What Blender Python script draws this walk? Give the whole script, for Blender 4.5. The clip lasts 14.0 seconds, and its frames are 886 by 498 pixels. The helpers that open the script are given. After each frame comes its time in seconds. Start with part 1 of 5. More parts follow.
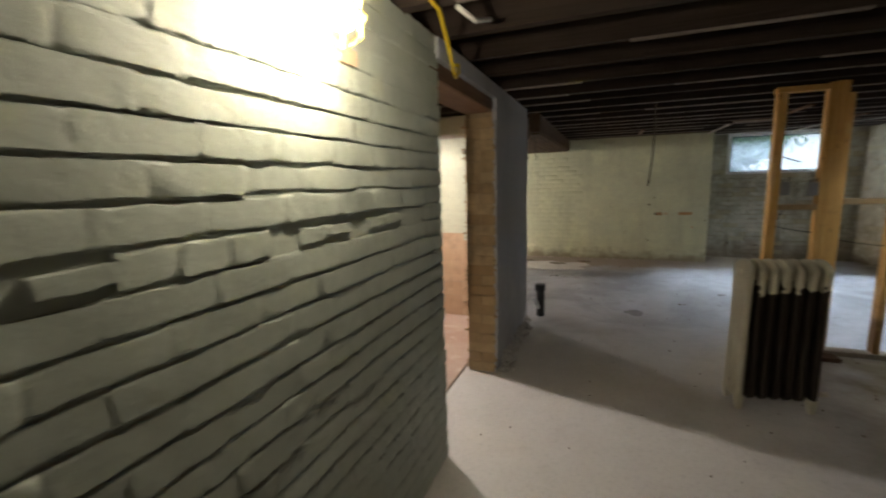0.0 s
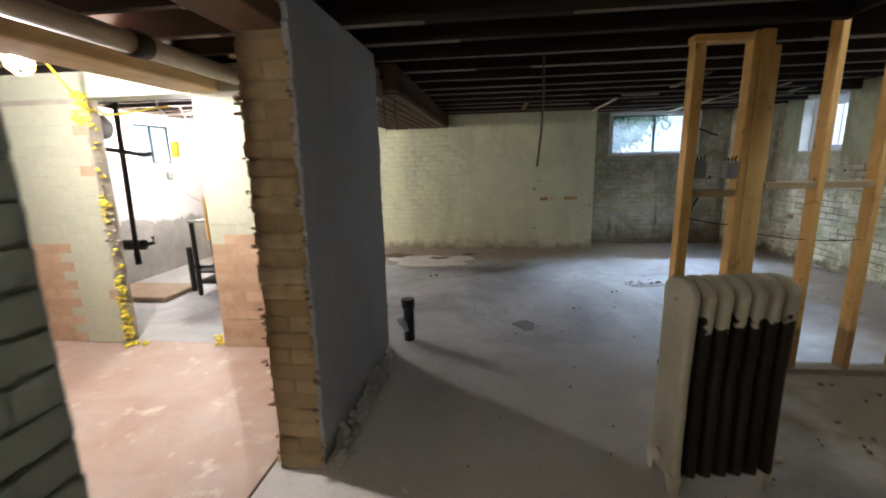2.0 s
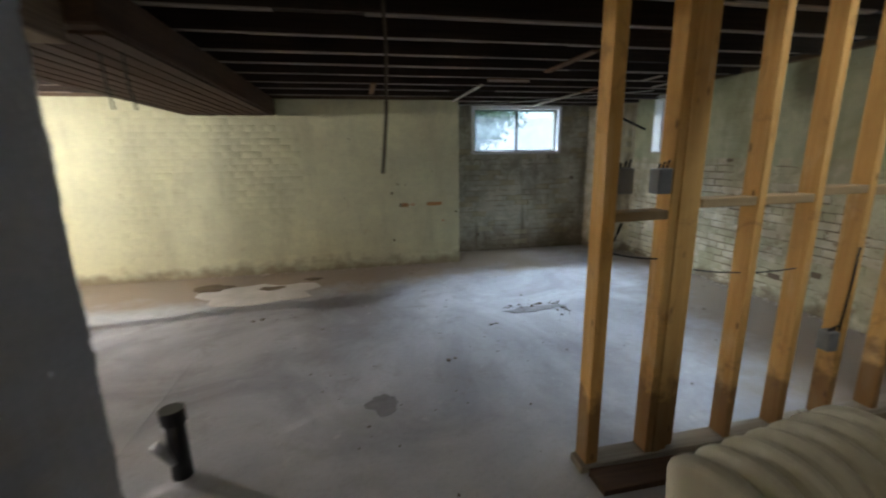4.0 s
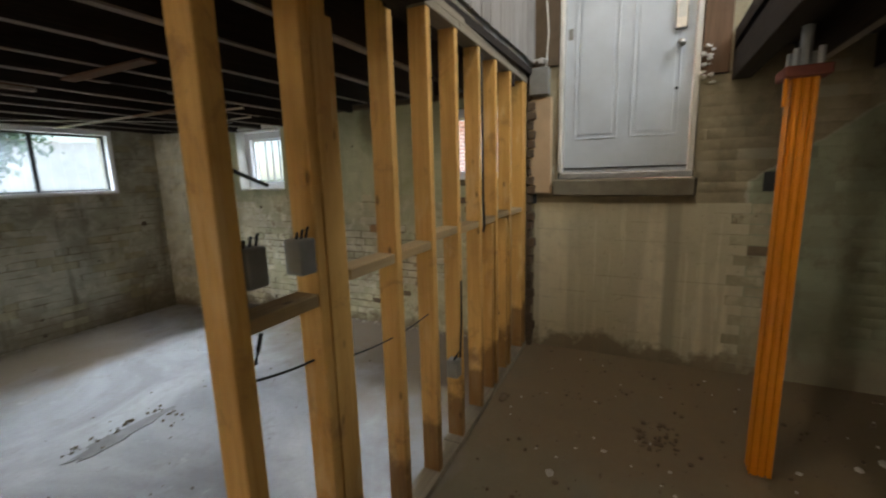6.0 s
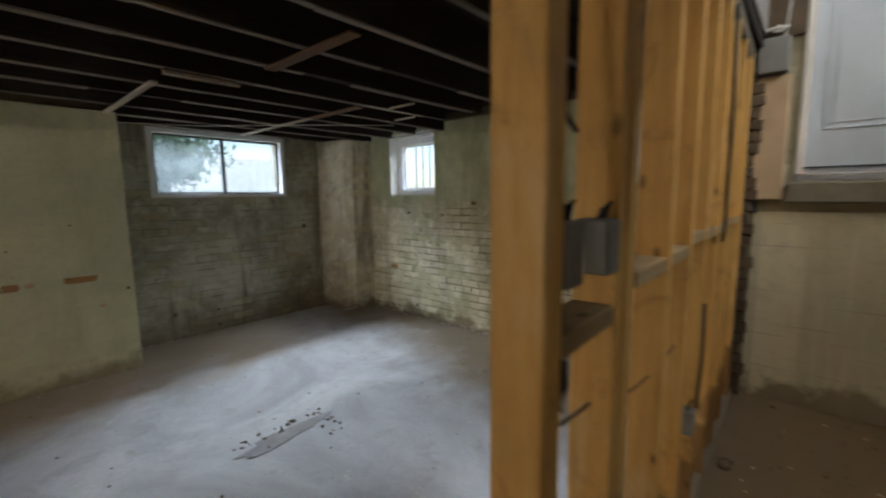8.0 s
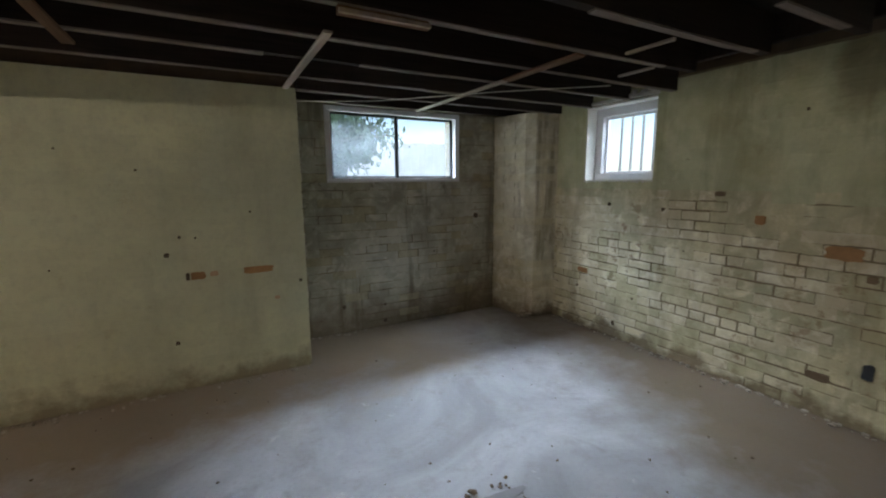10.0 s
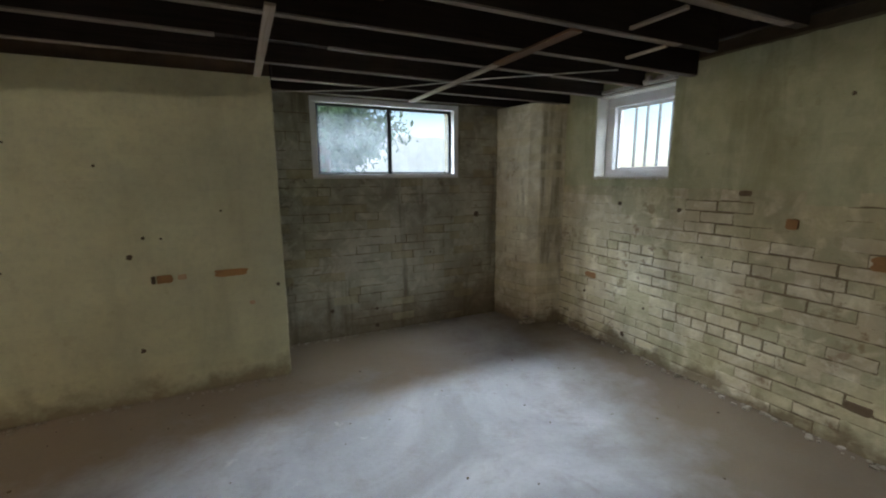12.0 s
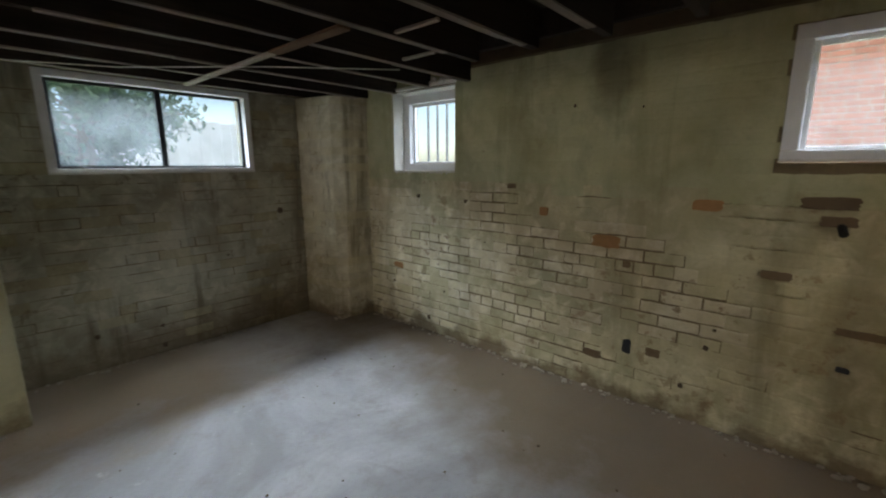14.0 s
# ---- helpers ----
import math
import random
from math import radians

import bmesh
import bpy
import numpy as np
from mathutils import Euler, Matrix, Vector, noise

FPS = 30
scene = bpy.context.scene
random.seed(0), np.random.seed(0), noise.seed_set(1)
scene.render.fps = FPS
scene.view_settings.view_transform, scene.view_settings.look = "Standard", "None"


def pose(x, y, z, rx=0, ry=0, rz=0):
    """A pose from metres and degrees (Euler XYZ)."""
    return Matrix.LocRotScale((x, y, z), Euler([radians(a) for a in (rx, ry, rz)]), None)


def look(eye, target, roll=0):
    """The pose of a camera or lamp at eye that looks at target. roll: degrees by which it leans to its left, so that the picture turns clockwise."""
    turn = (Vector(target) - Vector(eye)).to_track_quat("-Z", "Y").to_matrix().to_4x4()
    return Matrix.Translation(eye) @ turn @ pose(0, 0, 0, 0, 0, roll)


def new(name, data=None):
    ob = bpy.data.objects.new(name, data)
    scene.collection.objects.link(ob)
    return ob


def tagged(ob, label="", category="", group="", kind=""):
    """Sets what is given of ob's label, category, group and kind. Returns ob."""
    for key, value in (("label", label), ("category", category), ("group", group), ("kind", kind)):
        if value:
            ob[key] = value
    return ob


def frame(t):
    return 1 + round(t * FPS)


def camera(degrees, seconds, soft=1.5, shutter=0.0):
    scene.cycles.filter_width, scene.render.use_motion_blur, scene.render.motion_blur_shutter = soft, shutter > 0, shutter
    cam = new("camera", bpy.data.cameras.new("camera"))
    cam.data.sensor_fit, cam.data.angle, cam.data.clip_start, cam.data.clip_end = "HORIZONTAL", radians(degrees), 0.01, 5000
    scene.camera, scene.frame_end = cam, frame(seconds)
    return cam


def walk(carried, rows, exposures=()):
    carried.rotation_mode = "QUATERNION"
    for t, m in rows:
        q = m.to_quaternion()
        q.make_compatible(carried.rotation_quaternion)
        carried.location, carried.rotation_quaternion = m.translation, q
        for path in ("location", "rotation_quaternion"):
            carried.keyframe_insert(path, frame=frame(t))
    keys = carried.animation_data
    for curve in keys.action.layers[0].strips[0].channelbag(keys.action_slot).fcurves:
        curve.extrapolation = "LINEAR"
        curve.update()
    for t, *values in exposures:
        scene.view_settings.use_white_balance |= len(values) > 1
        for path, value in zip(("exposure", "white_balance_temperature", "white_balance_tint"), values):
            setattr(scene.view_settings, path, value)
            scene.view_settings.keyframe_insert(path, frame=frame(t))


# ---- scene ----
cam = camera(93.1, 14.0, 2.0, 0.5)
PATH = [
    (0, (-0.168, 0.06, 1.419), (-0.889, 1.898, 1.099), -1.6),
    (0.5, (-0.087, 0.323, 1.4), (-0.53, 2.245, 1.068), -1.6),
    (1, (-0.029, 0.602, 1.4), (-0.344, 2.545, 1.05), -1.3),
    (1.5, (-0.073, 0.968, 1.378), (-0.339, 2.914, 1.003), -1.3),
    (2, (-0.122, 1.313, 1.371), (-0.363, 3.256, 0.963), -1.3),
    (4.5, (0.147, 2.763, 1.425), (0.942, 4.538, 0.962), -1.1),
    (5, (0.228, 2.957, 1.457), (1.5, 4.433, 1.006), -1.6),
    (5.5, (0.327, 3.083, 1.486), (1.921, 4.221, 1.082), -1.6),
    (6, (0.4, 3.146, 1.5), (2.165, 4.021, 1.151), -1.6),
    (6.5, (0.436, 3.148, 1.497), (2.256, 3.921, 1.198), -1.5),
    (7, (0.456, 3.253, 1.464), (2.256, 4.081, 1.194), -1.2),
    (7.5, (0.455, 3.443, 1.408), (2.14, 4.488, 1.144), -0.8),
    (8, (0.495, 3.724, 1.381), (1.982, 5.037, 1.128), -0.8),
    (8.5, (0.588, 3.933, 1.385), (1.865, 5.449, 1.114), -0.4),
    (9, (0.638, 4.203, 1.387), (1.769, 5.828, 1.104), -0.4),
    (11.5, (1.049, 4.829, 1.426), (1.882, 6.614, 1.079), -0.4),
    (12, (1.112, 4.767, 1.414), (1.963, 6.544, 1.07), -0.3),
    (12.5, (1.17, 4.699, 1.445), (2.136, 6.414, 1.086), -0.4),
    (13, (1.236, 4.641, 1.435), (2.404, 6.224, 1.075), -0.3),
    (13.5, (1.271, 4.618, 1.43), (2.611, 6.057, 1.064), -0.2),
    (14, (1.287, 4.653, 1.444), (2.756, 5.953, 1.053), -0.2),
]
walk(cam, [(t, look(eye, target, roll)) for t, eye, target, roll in PATH],
     [(0, 1.0, 6700, 13), (1.0, 1.35, 6300, 13), (2.2, 1.05, 6200, 13), (4.3, 0.88, 6500, 12), (5.5, 0.72, 7400, 13), (7.0, 0.66, 7350, 13), (8.0, 0.62, 7150, 13),
      (8.5, 0.6, 6750, 13), (9.2, 0.64, 6700, 14), (11.3, 0.62, 7150, 13), (12.5, 0.55, 7250, 13), (14, 0.36, 7400, 13)])

# ---- world, daylight and lamps ----
world = bpy.data.worlds.new("overcast_sky")
scene.world = world
world.use_nodes = True
wn, wl = world.node_tree.nodes, world.node_tree.links
sky = wn.new("ShaderNodeTexSky")
sky.sky_type, sky.sun_disc = "NISHITA", False
sky.sun_elevation, sky.sun_rotation = radians(51), radians(243)
wl.new(sky.outputs[0], wn["Background"].inputs[0])
wn["Background"].inputs[1].default_value = 0.15
sun_data = bpy.data.lights.new("sun", "SUN")
sun_data.energy, sun_data.angle, sun_data.color = 4.6, radians(6), (1.0, 0.96, 0.9)
sun = new("sun", sun_data)
sun.matrix_world = look((-8, -4, 11), (0, 0, 0))


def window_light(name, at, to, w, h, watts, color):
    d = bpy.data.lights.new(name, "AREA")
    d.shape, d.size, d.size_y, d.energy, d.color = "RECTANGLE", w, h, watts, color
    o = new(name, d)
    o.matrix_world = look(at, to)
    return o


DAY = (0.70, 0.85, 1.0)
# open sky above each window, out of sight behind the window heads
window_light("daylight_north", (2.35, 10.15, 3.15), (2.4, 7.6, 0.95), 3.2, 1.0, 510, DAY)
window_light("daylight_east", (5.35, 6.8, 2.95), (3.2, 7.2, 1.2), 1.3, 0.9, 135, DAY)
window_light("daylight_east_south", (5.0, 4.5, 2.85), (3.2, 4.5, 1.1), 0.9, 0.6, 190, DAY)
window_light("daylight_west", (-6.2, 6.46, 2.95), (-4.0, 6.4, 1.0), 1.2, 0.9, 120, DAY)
# this one stands in the added, unseen landing window
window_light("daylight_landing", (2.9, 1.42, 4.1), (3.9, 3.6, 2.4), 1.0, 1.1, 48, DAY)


# ---- materials ----
class Nodes:
    """A principled material with short ways to its nodes."""

    def __init__(self, name, rough=0.8, metal=0.0):
        self.m = bpy.data.materials.new(name)
        self.m.use_nodes = True
        self.n, self.l = self.m.node_tree.nodes, self.m.node_tree.links
        self.b = self.n["Principled BSDF"]
        self.b.inputs["Roughness"].default_value, self.b.inputs["Metallic"].default_value = rough, metal
        self.b.inputs["Specular IOR Level"].default_value = 0.3
        self.pos = self.n.new("ShaderNodeNewGeometry").outputs["Position"]

    def put(self, sock, v):
        if hasattr(v, "links"):
            self.l.new(v, sock)
        else:
            sock.default_value = v

    def scaled(self, s):
        q = self.n.new("ShaderNodeMapping")
        q.inputs["Scale"].default_value = s
        self.l.new(self.pos, q.inputs[0])
        return q.outputs[0]

    def noise(self, scale, detail=4, rough=0.6, vec=None, dist=0.0):
        q = self.n.new("ShaderNodeTexNoise")
        q.inputs["Scale"].default_value, q.inputs["Detail"].default_value = scale, detail
        q.inputs["Roughness"].default_value, q.inputs["Distortion"].default_value = rough, dist
        self.l.new(vec or self.pos, q.inputs["Vector"])
        return q.outputs["Fac"]

    def ramp(self, f, lo, hi, a=0.0, b=1.0):
        q = self.n.new("ShaderNodeMapRange")
        q.inputs[1].default_value, q.inputs[2].default_value = lo, hi
        q.inputs[3].default_value, q.inputs[4].default_value = a, b
        self.put(q.inputs[0], f)
        return q.outputs[0]

    def math(self, op, a, b=0.0):
        q = self.n.new("ShaderNodeMath")
        q.operation = op
        self.put(q.inputs[0], a)
        self.put(q.inputs[1], b)
        return q.outputs[0]

    def mix(self, f, a, b):
        q = self.n.new("ShaderNodeMix")
        q.data_type = "RGBA"
        self.put(q.inputs[0], f)
        for i, v in ((6, a), (7, b)):
            self.put(q.inputs[i], v if hasattr(v, "links") else (*v, 1))
        return q.outputs[2]

    def axis(self, i):
        q = self.n.new("ShaderNodeSeparateXYZ")
        self.l.new(self.pos, q.inputs[0])
        return q.outputs[i]

    def each(self):
        """A number of its own for every piece."""
        o = self.n.new("ShaderNodeObjectInfo").outputs["Random"]
        g = self.n.new("ShaderNodeNewGeometry").outputs["Random Per Island"]
        return self.math("FRACT", self.math("ADD", o, g))

    def bump(self, f, strength=0.3, dist=0.01):
        q = self.n.new("ShaderNodeBump")
        q.inputs["Strength"].default_value, q.inputs["Distance"].default_value = strength, dist
        self.l.new(f, q.inputs["Height"])
        self.l.new(q.outputs[0], self.b.inputs["Normal"])

    def color(self, c):
        self.put(self.b.inputs["Base Color"], c if hasattr(c, "links") else (*c, 1))
        return self.m


def plain(name, c, rough=0.6, metal=0.0, vary=0.25, scale=14.0, bump=0.1):
    k = Nodes(name, rough, metal)
    f = k.math("MULTIPLY", k.math("ADD", k.noise(scale, 5), k.noise(scale * 0.15, 3)), 0.5)
    k.bump(k.noise(scale * 5, 4), bump, 0.004)
    return k.color(k.mix(k.ramp(f, 0.3, 0.7), [v * (1 - vary) for v in c], [min(1, v * (1 + vary * 0.6)) for v in c]))


def paint_on_brick(name, coat, dark, under, worn, stain, rough=0.6, grain=0.4, low=0.0):
    """Old paint over brick: coat and its darker patches, bare brick where it has worn, broad damp stains."""
    k = Nodes(name, rough)
    broad, fine = k.noise(1.1, 5, 0.6, None, 0.6), k.noise(26, 6, 0.65)
    streak = k.noise(2.2, 4, 0.6, k.scaled((1.6, 1.6, 0.35)))
    c = k.mix(k.ramp(broad, 0.35, 0.68), coat, dark)
    c = k.mix(k.ramp(k.each(), 0.0, 1.0, 0.0, 0.28), c, [v * 0.72 for v in coat])
    c = k.mix(k.ramp(streak, 0.5, 0.75, 0.0, stain), c, [v * 0.38 for v in dark])
    wear = k.math("MULTIPLY", k.ramp(k.noise(5.5, 6, 0.7), 0.60, 0.66), k.ramp(k.noise(0.8, 3), 0.42, 0.6))
    c = k.mix(k.math("MULTIPLY", wear, worn), c, under)
    c = k.mix(k.ramp(fine, 0.45, 0.8, 0.0, 0.3), c, [v * 0.6 for v in dark])
    if low > 0:
        edge = k.math("ADD", k.axis(2), k.ramp(k.noise(7, 5), 0.2, 0.8, -0.12, 0.12))
        c = k.mix(k.ramp(edge, 0.02, low, 0.75, 0.0), c, (0.20, 0.145, 0.09))
    h = k.math("ADD", k.noise(34, 6, 0.7), k.math("MULTIPLY", k.noise(9, 3), 1.5))
    k.bump(h, grain, 0.006 if grain < 0.8 else 0.012)
    return k.color(c)


def bare_brick(name, a, b, soot=0.4):
    k = Nodes(name, 0.9)
    c = k.mix(k.each(), a, b)
    c = k.mix(k.ramp(k.noise(12, 6, 0.7), 0.45, 0.75, 0, 0.5), c, [v * 0.5 for v in a])
    c = k.mix(k.ramp(k.noise(3, 4), 0.5, 0.75, 0, soot), c, (0.09, 0.07, 0.05))
    k.bump(k.noise(60, 6, 0.75), 0.5, 0.006)
    return k.color(c)


def timber(name, a, b, along, rough=0.7, knots=True, low_stain=False, grain=0.25):
    """Sawn wood with grain along an axis: 0, 1 or 2."""
    k = Nodes(name, rough)
    s = [38.0, 38.0, 38.0]
    s[along] = 1.6
    v = k.scaled(s)
    g = k.noise(1.0, 5, 0.65, v, 1.2)
    c = k.mix(k.ramp(g, 0.32, 0.7), a, b)
    c = k.mix(k.ramp(k.each(), 0, 1, 0, 0.35), c, [q * 0.72 for q in b])
    c = k.mix(k.ramp(k.noise(2.4, 4), 0.52, 0.72, 0, 0.35), c, [q * 0.55 for q in b])
    if knots:
        t = [11.0, 11.0, 11.0]
        t[along] = 5.0
        w = k.n.new("ShaderNodeTexVoronoi")
        w.inputs["Scale"].default_value = 1.0
        k.l.new(k.scaled(t), w.inputs["Vector"])
        c = k.mix(k.ramp(w.outputs["Distance"], 0.06, 0.13, 0.75, 0), c, [q * 0.22 for q in b])
    if low_stain:
        # grime and glue rubbed over the faces
        c = k.mix(k.ramp(k.noise(5.5, 6, 0.7, None, 0.8), 0.56, 0.68, 0, 0.5), c, (0.24, 0.12, 0.045))
        c = k.mix(k.ramp(k.noise(3.1, 4, 0.6, k.scaled((2.5, 2.5, 0.8))), 0.56, 0.66, 0, 0.35), c, (0.80, 0.60, 0.34))
        z = k.math("ADD", k.axis(2), k.ramp(k.noise(6, 4), 0.2, 0.8, -0.2, 0.2))
        c = k.mix(k.ramp(z, 0.30, 0.42, 0.7, 0), c, (0.10, 0.045, 0.018))
    k.bump(g, grain, 0.003)
    return k.color(c)


def concrete_floor(name):
    k = Nodes(name, 0.7)
    broad, mid, fine = k.noise(0.9, 5, 0.62, None, 0.8), k.noise(4.2, 6, 0.68, None, 0.5), k.noise(40, 6, 0.7)
    c = k.mix(k.ramp(broad, 0.36, 0.64), (0.28, 0.275, 0.285), (0.48, 0.48, 0.50))
    c = k.mix(k.ramp(mid, 0.55, 0.72, 0, 0.55), c, (0.26, 0.235, 0.215))
    c = k.mix(k.ramp(k.noise(7, 6, 0.7), 0.62, 0.70, 0, 0.45), c, (0.62, 0.60, 0.575))
    x, y = k.axis(0), k.axis(1)
    # earth and dust trodden over the slab below the side door
    wob = k.ramp(k.noise(1.8, 5), 0.2, 0.8, -0.5, 0.5)
    ex = k.ramp(k.math("ADD", x, wob), 0.9, 1.7)
    ey = k.ramp(k.math("ADD", y, k.ramp(k.noise(3, 4), 0.2, 0.8, -0.15, 0.15)), 3.95, 4.2, 1, 0)
    earth = k.math("MULTIPLY", ex, ey)
    c = k.mix(earth, c, k.mix(mid, (0.15, 0.13, 0.09), (0.24, 0.215, 0.155)))
    # brown dust along the north and east walls; dim light there is painted in too
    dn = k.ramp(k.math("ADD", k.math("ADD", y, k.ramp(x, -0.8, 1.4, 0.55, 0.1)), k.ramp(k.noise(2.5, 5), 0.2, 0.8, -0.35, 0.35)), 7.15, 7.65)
    # dn also draws the alcove's shade below the north window
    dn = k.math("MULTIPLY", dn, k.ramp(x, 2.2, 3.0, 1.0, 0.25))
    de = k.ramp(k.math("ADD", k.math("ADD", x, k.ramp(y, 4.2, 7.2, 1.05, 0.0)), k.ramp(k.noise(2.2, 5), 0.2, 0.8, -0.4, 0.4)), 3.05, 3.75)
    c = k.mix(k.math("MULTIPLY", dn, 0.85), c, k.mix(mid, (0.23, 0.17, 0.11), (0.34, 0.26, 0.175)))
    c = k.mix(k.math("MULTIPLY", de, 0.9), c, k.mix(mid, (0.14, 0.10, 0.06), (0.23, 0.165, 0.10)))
    # whitish floor by the first opening, paled further to stand in for lamplight
    px = k.ramp(k.math("ADD", x, wob), 0.6, 1.7, 1, 0)
    py = k.ramp(k.math("ADD", y, wob), 3.1, 4.8, 1, 0)
    c = k.mix(k.math("MULTIPLY", k.math("MULTIPLY", px, py), 0.8), c, k.mix(mid, (0.74, 0.70, 0.64), (0.60, 0.56, 0.51)))
    c = k.mix(k.ramp(fine, 0.5, 0.85, 0, 0.35), c, (0.20, 0.18, 0.16))
    k.bump(k.math("ADD", k.math("MULTIPLY", mid, 1.6), fine), 0.35, 0.006)
    k.put(k.b.inputs["Roughness"], k.ramp(mid, 0.3, 0.7, 0.62, 0.85))
    return k.color(c)


def back_floor(name):
    k = Nodes(name, 0.55)
    mid, fine = k.noise(2.6, 6, 0.65, None, 0.6), k.noise(22, 6, 0.7)
    c = k.mix(k.ramp(mid, 0.35, 0.65), (0.43, 0.29, 0.225), (0.48, 0.385, 0.32))
    c = k.mix(k.ramp(k.noise(6, 5), 0.58, 0.7, 0, 0.6), c, (0.70, 0.64, 0.56))
    c = k.mix(k.ramp(fine, 0.5, 0.8, 0, 0.3), c, (0.36, 0.25, 0.19))
    k.bump(k.math("ADD", mid, fine), 0.25, 0.006)
    return k.color(c)


GREEN = paint_on_brick("sage_green_paint", (0.45, 0.48, 0.405), (0.36, 0.39, 0.325), (0.22, 0.17, 0.12), 0.15, 0.30, 0.5, 0.5)
CREAM = paint_on_brick("cream_paint", (0.69, 0.68, 0.45), (0.55, 0.55, 0.38), (0.42, 0.36, 0.22), 0.35, 0.30, 0.65, 0.35, 0.16)


def worn_paint(name, coat, pale, damp, under, bare, low, runs=0.3, blotch=0.7, spot=None):
    """Flaking paint: pale bloom, damp shadows and bare brick in ragged patches, over a dulled coat."""
    k = Nodes(name, 0.8)
    c = k.mix(k.ramp(k.noise(1.3, 5, 0.6, None, 0.8), 0.38, 0.64), coat, damp)
    c = k.mix(k.ramp(k.each(), 0, 1, 0, 0.45), c, [v * 0.7 for v in coat])
    c = k.mix(k.ramp(k.noise(7.5, 6, 0.6, None, 0.7), 0.48, 0.66, 0, blotch), c, pale)
    c = k.mix(k.ramp(k.noise(4.1, 6, 0.7, k.scaled((1.0, 1.0, 0.6))), 0.52, 0.72, 0, 0.5), c, [v * 0.6 for v in damp])
    c = k.mix(k.ramp(k.noise(0.75, 4, 0.65, None, 0.5), 0.47, 0.62, 0, 0.45), c, [damp[0] * 0.72, damp[1] * 0.66, damp[2] * 0.56])
    run = k.noise(2.8, 5, 0.62, k.scaled((1.7, 1.7, 0.2)), 0.4)
    c = k.mix(k.ramp(run, 0.53, 0.64, 0, runs), c, [damp[0] * 0.42, damp[1] * 0.38, damp[2] * 0.32])
    w = k.math("MULTIPLY", k.ramp(k.noise(9, 6, 0.72), 0.58, 0.63), k.ramp(k.noise(1.0, 3), 0.42, 0.58))
    c = k.mix(k.math("MULTIPLY", w, bare), c, under)
    c = k.mix(k.ramp(k.noise(45, 6, 0.7), 0.45, 0.8, 0, 0.2), c, [v * 0.6 for v in damp])
    if spot:
        # a damp mark of its own under the joist ends
        a, b = k.math("DIVIDE", k.math("SUBTRACT", k.axis(1), spot[0]), 0.16), k.math("DIVIDE", k.math("SUBTRACT", k.axis(2), spot[1]), 0.24)
        far = k.math("ADD", k.math("ADD", k.math("MULTIPLY", a, a), k.math("MULTIPLY", b, b)), k.ramp(k.noise(7, 5), 0.2, 0.8, -0.5, 0.5))
        c = k.mix(k.ramp(far, 0.2, 1.3, 0.75, 0.0), c, (0.14, 0.13, 0.075))
    edge = k.math("ADD", k.axis(2), k.ramp(k.noise(6, 5), 0.2, 0.8, -0.16, 0.16))
    c = k.mix(k.ramp(edge, 0.02, low, 0.8, 0.0), c, (0.16, 0.115, 0.07))
    k.bump(k.math("ADD", k.noise(38, 6, 0.7), k.math("MULTIPLY", k.noise(11, 4), 1.6)), 0.7, 0.007)
    return k.color(c)


WORN = worn_paint("worn_cream_paint", (0.66, 0.61, 0.40), (0.76, 0.70, 0.50), (0.40, 0.37, 0.24), (0.24, 0.15, 0.08), 0.6, 0.14)
WORN_PALE = worn_paint("flaking_pale_paint", (0.76, 0.70, 0.51), (0.87, 0.83, 0.68), (0.50, 0.44, 0.30), (0.26, 0.16, 0.10), 0.8, 0.12)
DAMP = worn_paint("damp_grey_paint", (0.55, 0.53, 0.43), (0.66, 0.63, 0.52), (0.265, 0.25, 0.19), (0.14, 0.10, 0.06), 0.6, 0.45, 0.65)
PILASTER = worn_paint("peeling_pilaster_paint", (0.80, 0.75, 0.59), (0.88, 0.85, 0.72), (0.44, 0.39, 0.28), (0.24, 0.15, 0.10), 0.7, 0.16, 0.7)
DIRTY_JOINT = plain("dirty_lime_joint", (0.21, 0.165, 0.105), 0.95, 0, 0.4, 12, 0.5)
PALE_GREEN = paint_on_brick("pale_green_brick", (0.56, 0.56, 0.42), (0.48, 0.49, 0.37), (0.52, 0.38, 0.26), 0.2, 0.15, 0.6, 0.35)
PLASTER = paint_on_brick("grey_cement_render", (0.50, 0.50, 0.515), (0.39, 0.39, 0.405), (0.48, 0.47, 0.46), 0.25, 0.2, 0.85, 0.85)
DULL = worn_paint("dull_khaki_paint", (0.47, 0.425, 0.30), (0.55, 0.50, 0.36), (0.30, 0.27, 0.18), (0.17, 0.12, 0.075), 0.7, 0.14)
FADED = worn_paint("faded_green_paint", (0.60, 0.60, 0.39), (0.65, 0.63, 0.43), (0.43, 0.43, 0.27), (0.24, 0.15, 0.08), 0.3, 0.14, 0.3, 0.4, (5.6, 1.96))


def half_painted(name):
    """Whitewash over a lower band of bare grey render."""
    k = Nodes(name, 0.75)
    top = k.mix(k.ramp(k.noise(1.4, 5), 0.38, 0.64), (0.62, 0.60, 0.61), (0.50, 0.48, 0.48))
    low = k.mix(k.ramp(k.noise(3.2, 5), 0.36, 0.66), (0.36, 0.345, 0.33), (0.25, 0.235, 0.22))
    z = k.math("ADD", k.axis(2), k.ramp(k.noise(2.2, 5), 0.2, 0.8, -0.16, 0.16))
    c = k.mix(k.ramp(z, 0.68, 0.72), low, top)
    c = k.mix(k.ramp(k.noise(8, 6, 0.7), 0.6, 0.68, 0, 0.5), c, (0.40, 0.37, 0.34))
    k.bump(k.math("ADD", k.noise(30, 6, 0.7), k.noise(7, 4)), 0.5, 0.007)
    return k.color(c)


HALF_WASH = half_painted("whitewash_over_grey_render")


